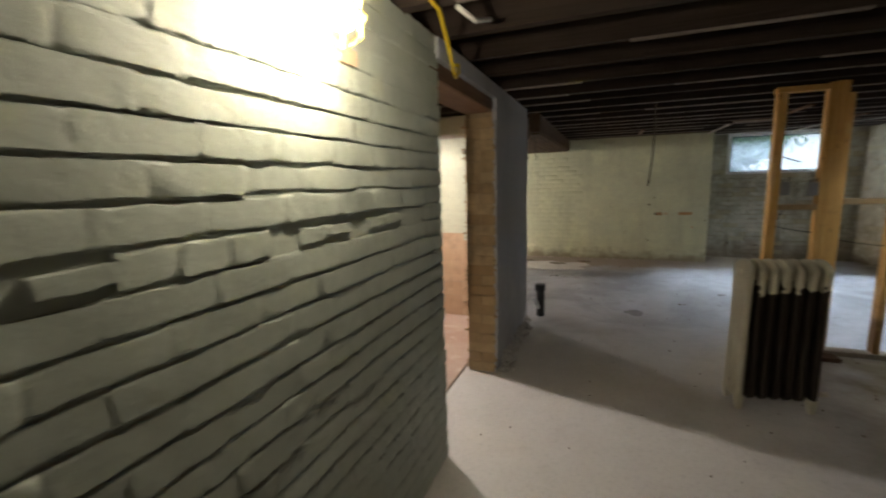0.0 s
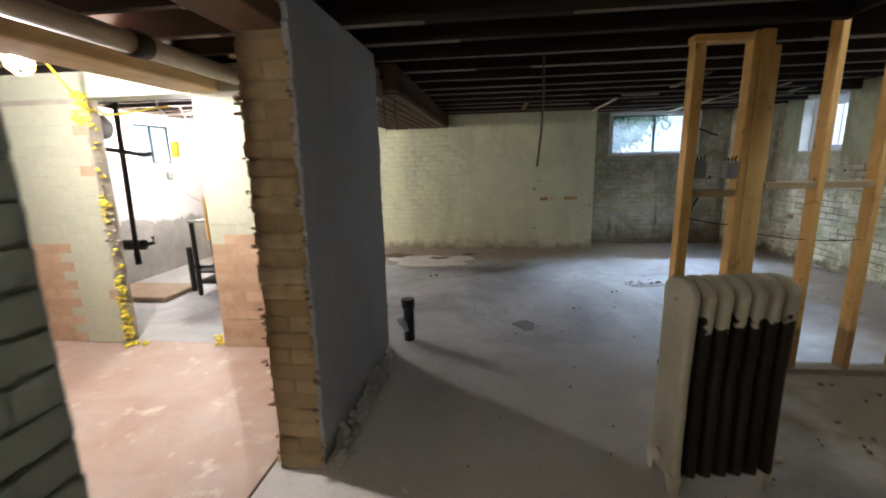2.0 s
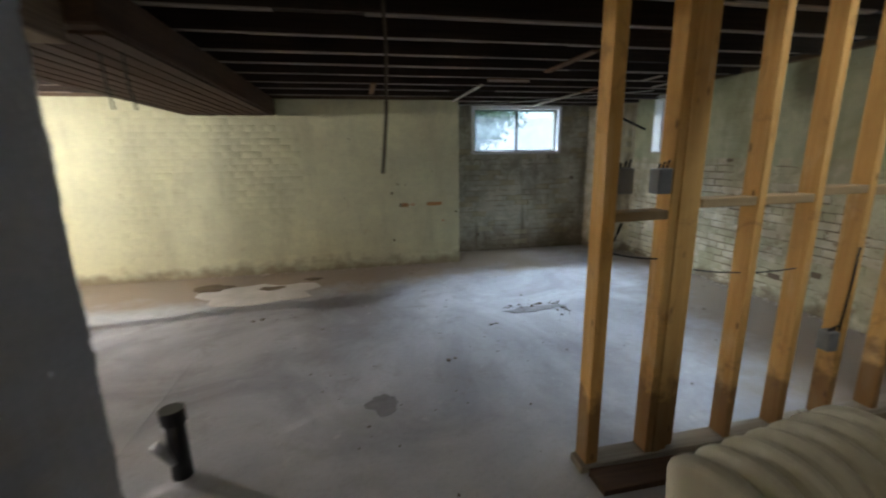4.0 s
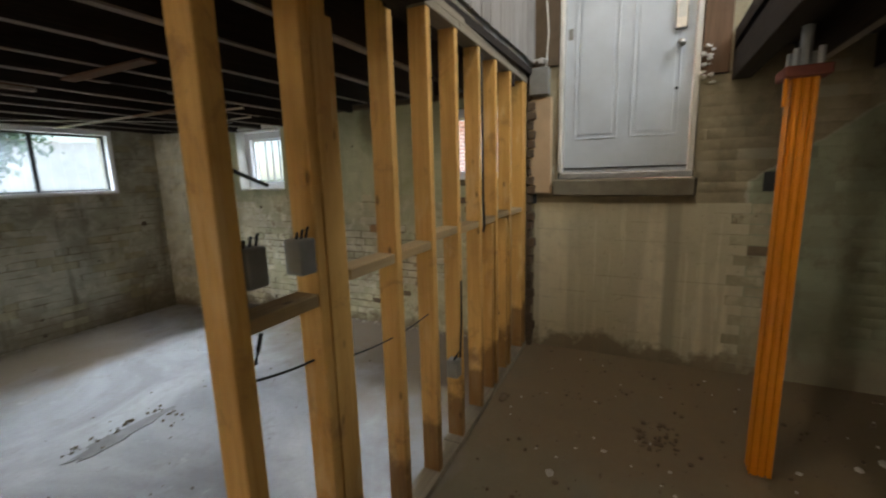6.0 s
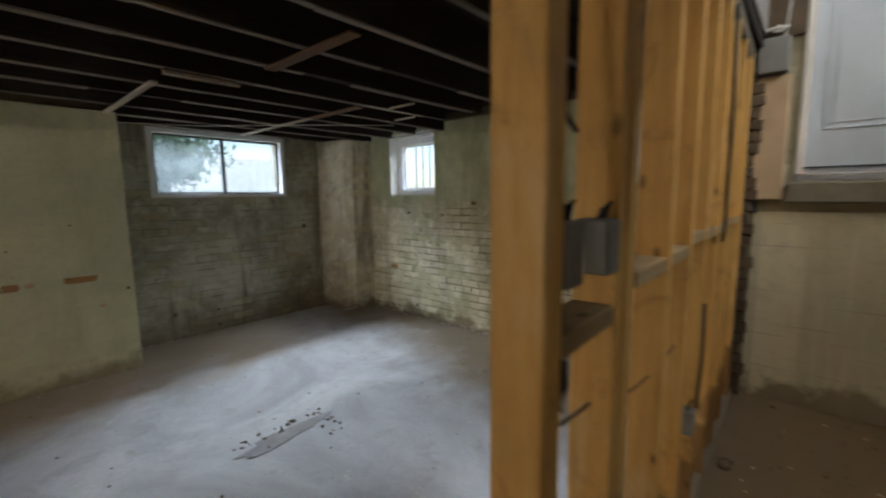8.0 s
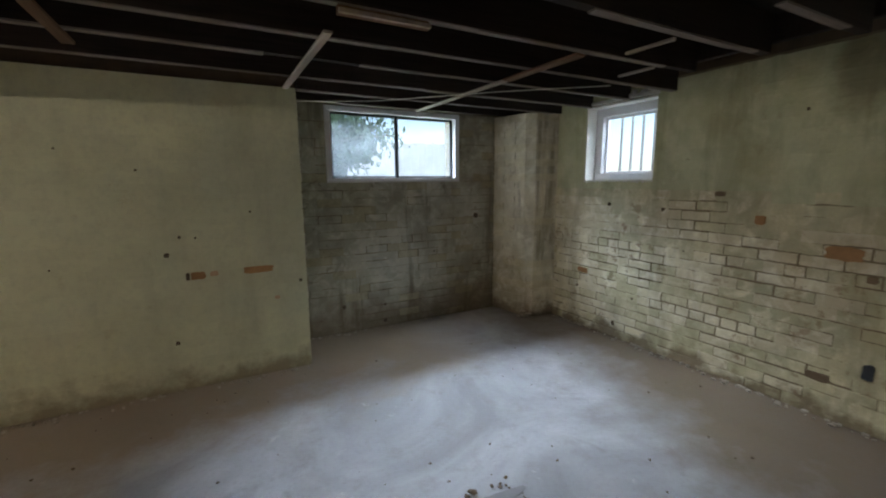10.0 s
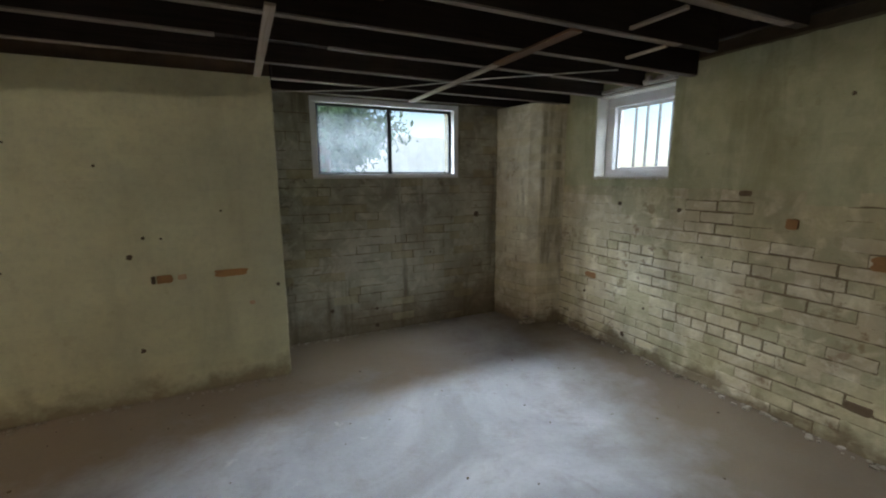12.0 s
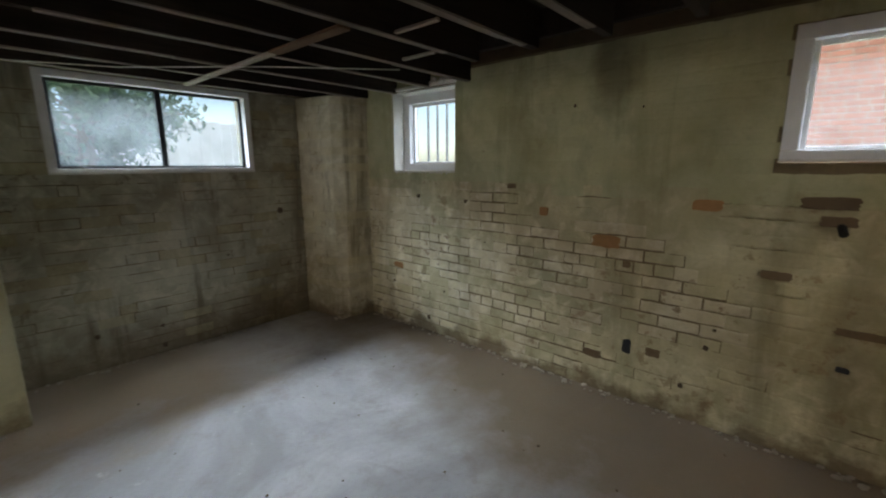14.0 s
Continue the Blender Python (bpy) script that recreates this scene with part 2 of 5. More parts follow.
def stair_ghost(name):
    """Paint beside the vanished stair: upright bands of pale and dull wash, brown bare foot."""
    k = Nodes(name, 0.75)
    y, z = k.axis(1), k.axis(2)
    band = k.noise(2.5, 2, 0.5, k.scaled((0.0, 1.5, 0.05)))
    fine = k.noise(11, 3, 0.6, k.scaled((0.0, 1.3, 0.10)))
    c = k.mix(k.ramp(band, 0.47, 0.51), (0.64, 0.58, 0.425), (0.50, 0.455, 0.33))
    c = k.mix(k.ramp(fine, 0.58, 0.63, 0, 0.4), c, (0.70, 0.65, 0.50))
    c = k.mix(k.ramp(k.noise(16, 3, 0.6, k.scaled((0.0, 1.0, 0.12))), 0.56, 0.70, 0, 0.22), c, (0.34, 0.30, 0.21))
    old = k.math("MULTIPLY", k.ramp(y, 2.92, 2.95), k.ramp(y, 3.01, 3.04, 1, 0))
    c = k.mix(k.math("MULTIPLY", old, 0.7), c, (0.27, 0.245, 0.18))
    c = k.mix(k.ramp(k.noise(7, 5, 0.65), 0.5, 0.72, 0, 0.45), c, (0.38, 0.34, 0.24))
    c = k.mix(k.ramp(k.noise(24, 6, 0.7), 0.6, 0.68, 0, 0.5), c, (0.24, 0.20, 0.14))
    foot = k.math("ADD", z, k.ramp(k.noise(5, 5), 0.25, 0.75, -0.14, 0.14))
    c = k.mix(k.ramp(foot, 0.06, 0.14, 0.85, 0), c, (0.20, 0.16, 0.11))
    k.bump(k.math("ADD", k.noise(38, 6, 0.7), k.math("MULTIPLY", k.noise(9, 4), 1.4)), 0.5, 0.006)
    return k.color(c)


def stair_slope(name):
    """Green paint below the old stair's slope, brown unpainted brick above it."""
    k = Nodes(name, 0.8)
    y, z = k.axis(1), k.axis(2)
    line = k.math("ADD", k.math("SUBTRACT", z, 1.67), k.math("MULTIPLY", k.math("SUBTRACT", y, 2.17), 0.73))
    line = k.math("MAXIMUM", line, k.math("SUBTRACT", y, 2.55))
    line = k.math("ADD", line, k.ramp(k.noise(20, 4), 0.3, 0.7, -0.012, 0.012))
    green = k.mix(k.ramp(k.noise(1.6, 5, 0.6, None, 0.6), 0.38, 0.62), (0.37, 0.40, 0.29), (0.25, 0.27, 0.19))
    brown = k.mix(k.ramp(k.noise(3, 5, 0.65), 0.36, 0.66), (0.34, 0.29, 0.20), (0.20, 0.165, 0.11))
    brown = k.mix(k.ramp(k.each(), 0.86, 0.9, 0, 0.6), brown, (0.46, 0.42, 0.33))
    c = k.mix(k.ramp(line, -0.006, 0.006), green, brown)
    c = k.mix(k.ramp(k.math("ABSOLUTE", line), 0.006, 0.014, 0.6, 0), c, (0.50, 0.47, 0.38))
    c = k.mix(k.ramp(k.noise(6, 6, 0.7), 0.54, 0.66, 0, 0.45), c, (0.17, 0.15, 0.105))
    c = k.mix(k.ramp(k.each(), 0, 1, 0, 0.3), c, (0.20, 0.19, 0.13))
    foot = k.math("ADD", z, k.ramp(k.noise(4, 5), 0.25, 0.75, -0.2, 0.2))
    c = k.mix(k.ramp(foot, 0.10, 0.45, 0.8, 0), c, (0.31, 0.275, 0.20))
    k.bump(k.math("ADD", k.noise(38, 6, 0.7), k.math("MULTIPLY", k.noise(9, 4), 1.4)), 0.7, 0.007)
    return k.color(c)


STREAKY = stair_ghost("banded_cream_wash")
SLOPE = stair_slope("sloped_green_paint")
TAN_BRICK = bare_brick("bare_tan_brick", (0.52, 0.39, 0.23), (0.36, 0.24, 0.125), 0.55)
RED_BRICK = bare_brick("bare_red_brick", (0.46, 0.25, 0.105), (0.34, 0.18, 0.085), 0.45)
TAN_MORTAR = plain("tan_mortar", (0.36, 0.265, 0.16), 0.95, 0, 0.4, 9, 0.6)
PINK_BRICK = bare_brick("unpainted_buff_brick", (0.58, 0.40, 0.26), (0.50, 0.33, 0.21), 0.2)
HOUSE_BRICK = bare_brick("sunlit_red_brick", (0.46, 0.20, 0.14), (0.38, 0.16, 0.11), 0.1)
SPALL = bare_brick("brown_spalled_brick", (0.21, 0.15, 0.09), (0.15, 0.105, 0.065), 0.5)
DARK_BRICK = bare_brick("dark_broken_brick", (0.10, 0.075, 0.05), (0.13, 0.09, 0.06))
MORTAR = plain("lime_mortar", (0.42, 0.37, 0.30), 0.95, 0, 0.35, 9, 0.5)
FLOOR = concrete_floor("dusty_concrete")
BACK_FLOOR = back_floor("pinkish_screed")
PINE_Z = timber("yellow_pine_upright", (0.74, 0.445, 0.155), (0.57, 0.30, 0.08), 2, 0.65, True, True)
PINE_X = timber("yellow_pine_level", (0.74, 0.445, 0.155), (0.57, 0.30, 0.08), 0, 0.65, True, False)
DULL_PINE = timber("dusty_pine_blocking", (0.44, 0.31, 0.16), (0.32, 0.21, 0.10), 0, 0.8, True, False)
GREY_PINE = timber("dusty_plate_wood", (0.30, 0.26, 0.20), (0.22, 0.18, 0.13), 0, 0.85, False)
# dark wood, with the gloom between the joists put into its colour
JOIST = timber("near_black_joist_wood", (0.042, 0.028, 0.021), (0.020, 0.013, 0.010), 0, 0.9, False)
LATH_X = timber("limed_lath_level", (0.30, 0.255, 0.225), (0.18, 0.145, 0.125), 0, 0.9, False)
LATH_Y = timber("pale_strapping", (0.50, 0.43, 0.37), (0.32, 0.25, 0.20), 1, 0.85, False)
BEAM_Y = timber("brown_beam_wood", (0.22, 0.125, 0.07), (0.13, 0.07, 0.04), 1, 0.85, False)
SOFFIT = timber("dark_brown_soffit_boards", (0.10, 0.058, 0.035), (0.055, 0.032, 0.02), 1, 0.9, False)
OLD_WOOD_Z = timber("weathered_board", (0.34, 0.31, 0.29), (0.22, 0.20, 0.19), 2, 0.9, False)
# boards coloured near black for the deep cavities' shade
SUBFLOOR = timber("near_black_floorboards", (0.032, 0.023, 0.018), (0.017, 0.012, 0.010), 1, 0.95, False)
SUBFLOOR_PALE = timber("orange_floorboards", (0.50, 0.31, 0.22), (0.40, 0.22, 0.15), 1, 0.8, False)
VINYL = plain("white_vinyl", (0.78, 0.78, 0.80), 0.45, 0, 0.12, 9, 0.05)
CASING = plain("white_painted_casing", (0.66, 0.64, 0.60), 0.6, 0, 0.22, 7, 0.15)
GASKET = plain("dark_gasket", (0.03, 0.035, 0.04), 0.6)
DOOR_WHITE = plain("white_door_paint", (0.52, 0.57, 0.63), 0.35, 0, 0.22, 3.0, 0.06)
CHROME = plain("brushed_nickel", (0.55, 0.53, 0.50), 0.3, 1.0)
STEEL = plain("galvanised_steel", (0.42, 0.43, 0.44), 0.45, 0.9)
IRON = plain("black_iron", (0.018, 0.015, 0.012), 0.75, 0, 0.5, 20, 0.3)
ORANGE = plain("orange_enamel", (0.74, 0.26, 0.02), 0.2, 0, 0.2, 6, 0.05)
ORANGE.node_tree.nodes["Principled BSDF"].inputs["Specular IOR Level"].default_value = 0.7
OXIDE = plain("red_oxide_paint", (0.16, 0.045, 0.03), 0.7)
BLACK_PLASTIC = plain("black_plastic", (0.012, 0.012, 0.014), 0.4)
YELLOW_CORD = plain("yellow_cord", (0.75, 0.55, 0.03), 0.5)
WHITE_CORD = plain("white_cord", (0.62, 0.60, 0.55), 0.5)
BLACK_CORD = plain("black_cord", (0.015, 0.014, 0.013), 0.6)
FOAM = plain("yellow_foam", (0.84, 0.71, 0.10), 0.9, 0, 0.25, 20, 0.6)
RUBBLE = plain("mortar_rubble", (0.54, 0.51, 0.47), 0.95, 0, 0.5, 16, 0.6)
EARTH = plain("brown_clods", (0.16, 0.12, 0.08), 0.95, 0, 0.5, 16, 0.6)
PATCH = plain("pale_levelling_patch", (0.60, 0.56, 0.51), 0.85, 0, 0.25, 6, 0.4)
DARK_PATCH = plain("broken_grey_patch", (0.27, 0.265, 0.265), 0.95, 0, 0.35, 12, 0.8)
LEAF = plain("green_leaf", (0.06, 0.11, 0.065), 0.6, 0, 0.5, 2.0)
BARK = plain("bark", (0.10, 0.075, 0.05), 0.95, 0, 0.4, 9, 0.8)
LAWN = plain("lawn", (0.10, 0.13, 0.05), 0.95, 0, 0.4, 2, 0.5)
FENCE = plain("grey_fence_paint", (0.55, 0.55, 0.56), 0.8)
BLUE = plain("blue_label", (0.04, 0.20, 0.62), 0.5)
SILL = plain("mossy_concrete", (0.17, 0.15, 0.11), 0.95, 0, 0.45, 7, 0.7)
LOOSE_PLASTER = plain("peach_plaster", (0.52, 0.38, 0.25), 0.9, 0, 0.25, 5, 0.4)
GREY_BOX = plain("grey_sheet_metal", (0.24, 0.24, 0.23), 0.6, 0.2)
UPPER_WALL = plain("landing_paint", (0.62, 0.62, 0.60), 0.8)


def radiator_paint():
    k = Nodes("cream_enamel_over_iron", 0.5)
    edge = k.math("ADD", k.axis(2), k.ramp(k.noise(13, 2), 0.25, 0.75, -0.05, 0.05))
    coat = k.mix(k.ramp(k.noise(9, 5), 0.4, 0.7), (0.64, 0.60, 0.47), (0.50, 0.44, 0.32))
    iron = k.mix(k.noise(20, 5), (0.012, 0.009, 0.007), (0.035, 0.024, 0.018))
    k.bump(k.noise(40, 5), 0.2, 0.004)
    return k.color(k.mix(k.ramp(edge, 0.735, 0.745), iron, coat))


RAD_PAINT = radiator_paint()
RAD_CREAM = plain("cream_enamel", (0.60, 0.56, 0.44), 0.5, 0, 0.25, 8, 0.15)


def clear_glass():
    """Thin blue-tinted glass: a patchy translucent share lays a pale haze over the view."""
    k = Nodes("window_glass", 0.02)
    k.b.inputs["Transmission Weight"].default_value, k.b.inputs["IOR"].default_value = 1.0, 1.03
    haze, both = k.n.new("ShaderNodeBsdfTranslucent"), k.n.new("ShaderNodeMixShader")
    haze.inputs["Color"].default_value = (0.80, 0.90, 1.0, 1)
    k.put(both.inputs[0], k.ramp(k.noise(6, 5), 0.3, 0.7, 0.016, 0.042))
    k.l.new(k.b.outputs[0], both.inputs[1])
    k.l.new(haze.outputs[0], both.inputs[2])
    k.l.new(both.outputs[0], k.n["Material Output"].inputs["Surface"])
    return k.color((0.80, 0.91, 1.0))


GLASS = clear_glass()


def glowing(name, c, strength):
    k = Nodes(name)
    k.b.inputs["Emission Color"].default_value, k.b.inputs["Emission Strength"].default_value = (*c, 1), strength
    return k.color(c)


BULB_WARM = glowing("lit_bulb_warm", (1.0, 0.91, 0.72), 295)
BULB_WHITE = glowing("lit_bulb_white", (1.0, 0.955, 0.90), 1950)
BULB_BACK = glowing("lit_bulb_far", (1.0, 0.955, 0.86), 2000)
# glow of an added bulb, out of view above the stairwell
FILL_LANDING = glowing("added_fill_landing", (1.0, 0.92, 0.77), 540)


# ---- building blocks ----
rnd = random.Random(7)


def linked(name, bm, m, parent=None, smooth=False):
    me = bpy.data.meshes.new(name)
    bmesh.ops.recalc_face_normals(bm, faces=bm.faces)
    bm.to_mesh(me)
    bm.free()
    for q in m if isinstance(m, (list, tuple)) else [m]:
        me.materials.append(q)
    if smooth:
        for p in me.polygons:
            p.use_smooth = True
    o = new(name, me)
    o.parent = parent
    return o


def part(name, bm, m, parent, label="", smooth=False):
    """One mesh under a thing or a part."""
    return tagged(linked(name, bm, m, parent, smooth), label)


def thing(name, x, y, z, label, category, group="", kind=""):
    o = new(name)
    o.empty_display_size = 0.1
    o.location = (x, y, z)
    bpy.context.view_layer.update()
    return tagged(o, label, category, group, kind)


def box(x0, x1, y0, y1, z0, z1, bevel=0.0, bm=None, wob=0.0):
    own = bmesh.new()
    bmesh.ops.create_cube(own, size=1)
    for v in own.verts:
        v.co = Vector(((x0 + x1) / 2 + v.co.x * (x1 - x0), (y0 + y1) / 2 + v.co.y * (y1 - y0), (z0 + z1) / 2 + v.co.z * (z1 - z0)))
    if bevel:
        bmesh.ops.bevel(own, geom=own.edges[:], offset=bevel, segments=1, affect="EDGES")
    if wob:
        for v in own.verts:
            v.co += Vector([rnd.uniform(-wob, wob) for _ in range(3)])
    if bm is None:
        return own
    me = bpy.data.meshes.new("tmp")
    own.to_mesh(me)
    bm.from_mesh(me)
    bpy.data.meshes.remove(me)
    own.free()
    return bm


def rel(o, x0, x1, y0, y1, z0, z1, bevel=0.0, bm=None):
    """A box in world numbers, for a part of the thing o."""
    p = o.location
    return box(x0 - p.x, x1 - p.x, y0 - p.y, y1 - p.y, z0 - p.z, z1 - p.z, bevel, bm)


def tube(pts, r, seg=8, bm=None, o=None):
    """A round tube through points, closed at its ends."""
    bm = bm or bmesh.new()
    base = o.location if o else Vector()
    pts = [Vector(p) - base for p in pts]
    rings = []
    for i, p in enumerate(pts):
        d = (pts[min(i + 1, len(pts) - 1)] - pts[max(i - 1, 0)]).normalized()
        a = d.cross(Vector((0, 0, 1)) if abs(d.z) < 0.9 else Vector((1, 0, 0))).normalized()
        b = d.cross(a)
        rings.append([bm.verts.new(p + r * (math.cos(t) * a + math.sin(t) * b)) for t in (2 * math.pi * j / seg for j in range(seg))])
    for u, w in zip(rings, rings[1:]):
        for j in range(seg):
            bm.faces.new((u[j], u[(j + 1) % seg], w[(j + 1) % seg], w[j]))
    bm.faces.new(rings[0][::-1])
    bm.faces.new(rings[-1])
    return bm


def sagging(a, b, drop, n=10, wob=0.0):
    a, b = Vector(a), Vector(b)
    return [a.lerp(b, i / n) + Vector((rnd.uniform(-wob, wob), rnd.uniform(-wob, wob), -drop * 4 * (i / n) * (1 - i / n))) for i in range(n + 1)]


def prism(outline, h, bm=None, at=(0, 0, 0)):
    """An outline in x and y, raised by h."""
    bm = bm or bmesh.new()
    lo = [bm.verts.new((x + at[0], y + at[1], at[2])) for x, y in outline]
    hi = [bm.verts.new((x + at[0], y + at[1], at[2] + h)) for x, y in outline]
    bm.faces.new(lo[::-1])
    bm.faces.new(hi)
    for i in range(len(lo)):
        j = (i + 1) % len(lo)
        bm.faces.new((lo[i], lo[j], hi[j], hi[i]))
    return bm


def blob(rx, ry, seed, n=22, rough=0.35):
    g = random.Random(seed)
    k = [g.uniform(1 - rough, 1 + rough) for _ in range(n)]
    k = [(k[i - 1] + 2 * k[i] + k[(i + 1) % n]) / 4 for i in range(n)]
    return [(rx * k[i] * math.cos(2 * math.pi * i / n), ry * k[i] * math.sin(2 * math.pi * i / n)) for i in range(n)]


def lumps(name, spots, m, label, category, parent=None):
    """Loose crumbs, each an uneven lump, as one heap."""
    bm = bmesh.new()
    for x, y, z, s in spots:
        t = bmesh.ops.create_icosphere(bm, subdivisions=1, radius=s)["verts"]
        q = Vector([rnd.uniform(0.6, 1.3) for _ in range(2)] + [rnd.uniform(0.4, 0.8)])
        for v in t:
            v.co = Vector((v.co.x * q.x, v.co.y * q.y, v.co.z * q.z)) * rnd.uniform(0.8, 1.2) + Vector((x, y, z + s * 0.3))
    return tagged(linked(name, bm, m, parent), label, category, kind="stuff")


def slab(name, axis, p0, p1, u0, u1, z0, z1, holes=(), m=None):
    """A wall across an axis (0: x, 1: y) from p0 to p1, with openings (u0, u1, z0, z1) cut right through."""
    us = sorted({u0, u1, *[h[0] for h in holes], *[h[1] for h in holes]})
    zs = sorted({z0, z1, *[h[2] for h in holes], *[h[3] for h in holes]})

    def solid(i, j):
        if not (0 <= i < len(us) - 1 and 0 <= j < len(zs) - 1):
            return False
        u, z = (us[i] + us[i + 1]) / 2, (zs[j] + zs[j + 1]) / 2
        return not any(h[0] < u < h[1] and h[2] < z < h[3] for h in holes)

    bm = bmesh.new()

    def quad(*c):
        bm.faces.new([bm.verts.new((p, u, z) if axis == 0 else (u, p, z)) for p, u, z in c])

    for i in range(len(us) - 1):
        for j in range(len(zs) - 1):
            if not solid(i, j):
                continue
            a, b, c, d = us[i], us[i + 1], zs[j], zs[j + 1]
            for p in (p0, p1):
                quad((p, a, c), (p, b, c), (p, b, d), (p, a, d))
            if not solid(i - 1, j):
                quad((p0, a, c), (p1, a, c), (p1, a, d), (p0, a, d))
            if not solid(i + 1, j):
                quad((p0, b, c), (p1, b, c), (p1, b, d), (p0, b, d))
            if not solid(i, j - 1):
                quad((p0, a, c), (p1, a, c), (p1, b, c), (p0, b, c))
            if not solid(i, j + 1):
                quad((p0, a, d), (p1, a, d), (p1, b, d), (p0, b, d))
    bmesh.ops.remove_doubles(bm, verts=bm.verts, dist=1e-5)
    return tagged(linked(name, bm, m), kind="structure")


# ---- the plan ----
CEIL = 2.05
WALL_X = -0.90
EAST = 3.85
DOOR_WALL = 3.92
NORTH = 8.37
CREAM_Y = 7.825
CREAM_END = 1.345
BACK_Y = 4.14
WEST = -4.5
SOUTH = -2.6
W1 = (1.66, 3.0, 1.39, 2.052)
W2 = (6.79, 7.49, 1.385, 2.05)
W3 = (4.16, 4.81, 1.45, 2.05)
W4 = (6.12, 6.82, 1.40, 1.95)
DOOR = (2.88, 3.835, 1.43, 3.55)

# floors
def floor_sheet(name, x0, x1, y0, y1, m, step=0.12, lift=0.004):
    bm = bmesh.new()
    nx, ny = max(2, round((x1 - x0) / step)), max(2, round((y1 - y0) / step))
    g = [[bm.verts.new((x0 + (x1 - x0) * i / nx, y0 + (y1 - y0) * j / ny, 0)) for j in range(ny + 1)] for i in range(nx + 1)]
    for row in g:
        for v in row:
            v.co.z = lift * noise.noise(v.co * 1.7) - 0.002
    for i in range(nx):
        for j in range(ny):
            bm.faces.new((g[i][j], g[i + 1][j], g[i + 1][j + 1], g[i][j + 1]))
    bmesh.ops.recalc_face_normals(bm, faces=bm.faces)
    r = bmesh.ops.extrude_face_region(bm, geom=bm.faces[:])
    for v in r["geom"]:
        if isinstance(v, bmesh.types.BMVert):
            v.co.z = -0.12
    return tagged(linked(name, bm, m, smooth=False), kind="structure")


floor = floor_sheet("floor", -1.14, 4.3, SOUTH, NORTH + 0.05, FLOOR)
floor_sheet("floor_northwest", WEST - 0.05, -1.144, 4.2, CREAM_Y + 0.05, FLOOR)
floor_sheet("floor_back_room", WEST - 0.05, -1.152, SOUTH, 4.196, BACK_FLOOR)

# walls
wall_west = slab("wall_west", 0, -1.12, WALL_X - 0.010, SOUTH, 1.93, 0, CEIL, m=GREEN)
wall_pier = slab("wall_pier", 0, -1.10, -0.905, 2.93, 4.10, 0, 1.87, m=TAN_MORTAR)
wall_back = slab("wall_back", 1, BACK_Y, 4.25, WEST, -1.10, 0, 1.87, [(-3.04, -2.2, 0, 1.87)], MORTAR)
wall_cream = slab("wall_cream", 1, CREAM_Y, NORTH + 0.3, WEST - 0.3, CREAM_END, 0, CEIL, m=CREAM)
slab("wall_cream_top", 1, CREAM_Y + 0.03, NORTH + 0.3, WEST - 0.3, CREAM_END, CEIL, CEIL + 0.2, m=DARK_BRICK)
slab("wall_north_top", 1, NORTH + 0.03, NORTH + 0.3, CREAM_END, EAST + 0.3, CEIL + 0.1, CEIL + 0.2, m=DARK_BRICK)
slab("wall_east_top", 0, EAST + 0.02, EAST + 0.3, 4.075, NORTH + 0.03, CEIL + 0.1, CEIL + 0.2, m=DARK_BRICK)
slab("wall_west_top", 0, WEST - 0.3, WEST - 0.02, SOUTH - 0.2, CREAM_Y + 0.03, CEIL, CEIL + 0.2, m=DARK_BRICK)
slab("wall_south_top", 1, SOUTH - 0.2, SOUTH - 0.02, WEST, DOOR_WALL, CEIL, CEIL + 0.2, m=DARK_BRICK)
wall_north = slab("wall_north", 1, NORTH, NORTH + 0.3, CREAM_END, EAST, 0, CEIL + 0.1, [W1], DIRTY_JOINT)
wall_east = slab("wall_east", 0, EAST, EAST + 0.3, 4.075, NORTH + 0.3, 0, CEIL + 0.1, [W2, W3], DIRTY_JOINT)
wall_door = slab("wall_side_door", 0, DOOR_WALL, DOOR_WALL + 0.25, SOUTH, 4.07, 0, 4.8, [DOOR], SLOPE)
wall_far_west = slab("wall_far_west", 0, WEST - 0.3, WEST, SOUTH - 0.2, CREAM_Y, 0, CEIL, [W4], HALF_WASH)
wall_south = slab("wall_south", 1, SOUTH - 0.2, SOUTH, WEST, DOOR_WALL, 0, CEIL, m=CREAM)

# upper landing, added out of view: closes the well above, its window admits daylight
slab("wall_landing_north", 1, 4.05, 4.2, 1.25, DOOR_WALL, 2.32, 4.8, m=UPPER_WALL)
slab("wall_landing_west", 0, 1.1, 1.25, 1.3, 4.05, 2.26, 4.8, m=UPPER_WALL)
slab("wall_landing_south", 1, 1.3, 1.45, 1.25, DOOR_WALL, 2.26, 4.8, [(2.35, 3.45, 3.5, 4.65)], UPPER_WALL)
tagged(linked("ceiling_landing", box(1.1, DOOR_WALL + 0.25, 1.3, 4.2, 4.8, 4.9), UPPER_WALL), kind="structure")

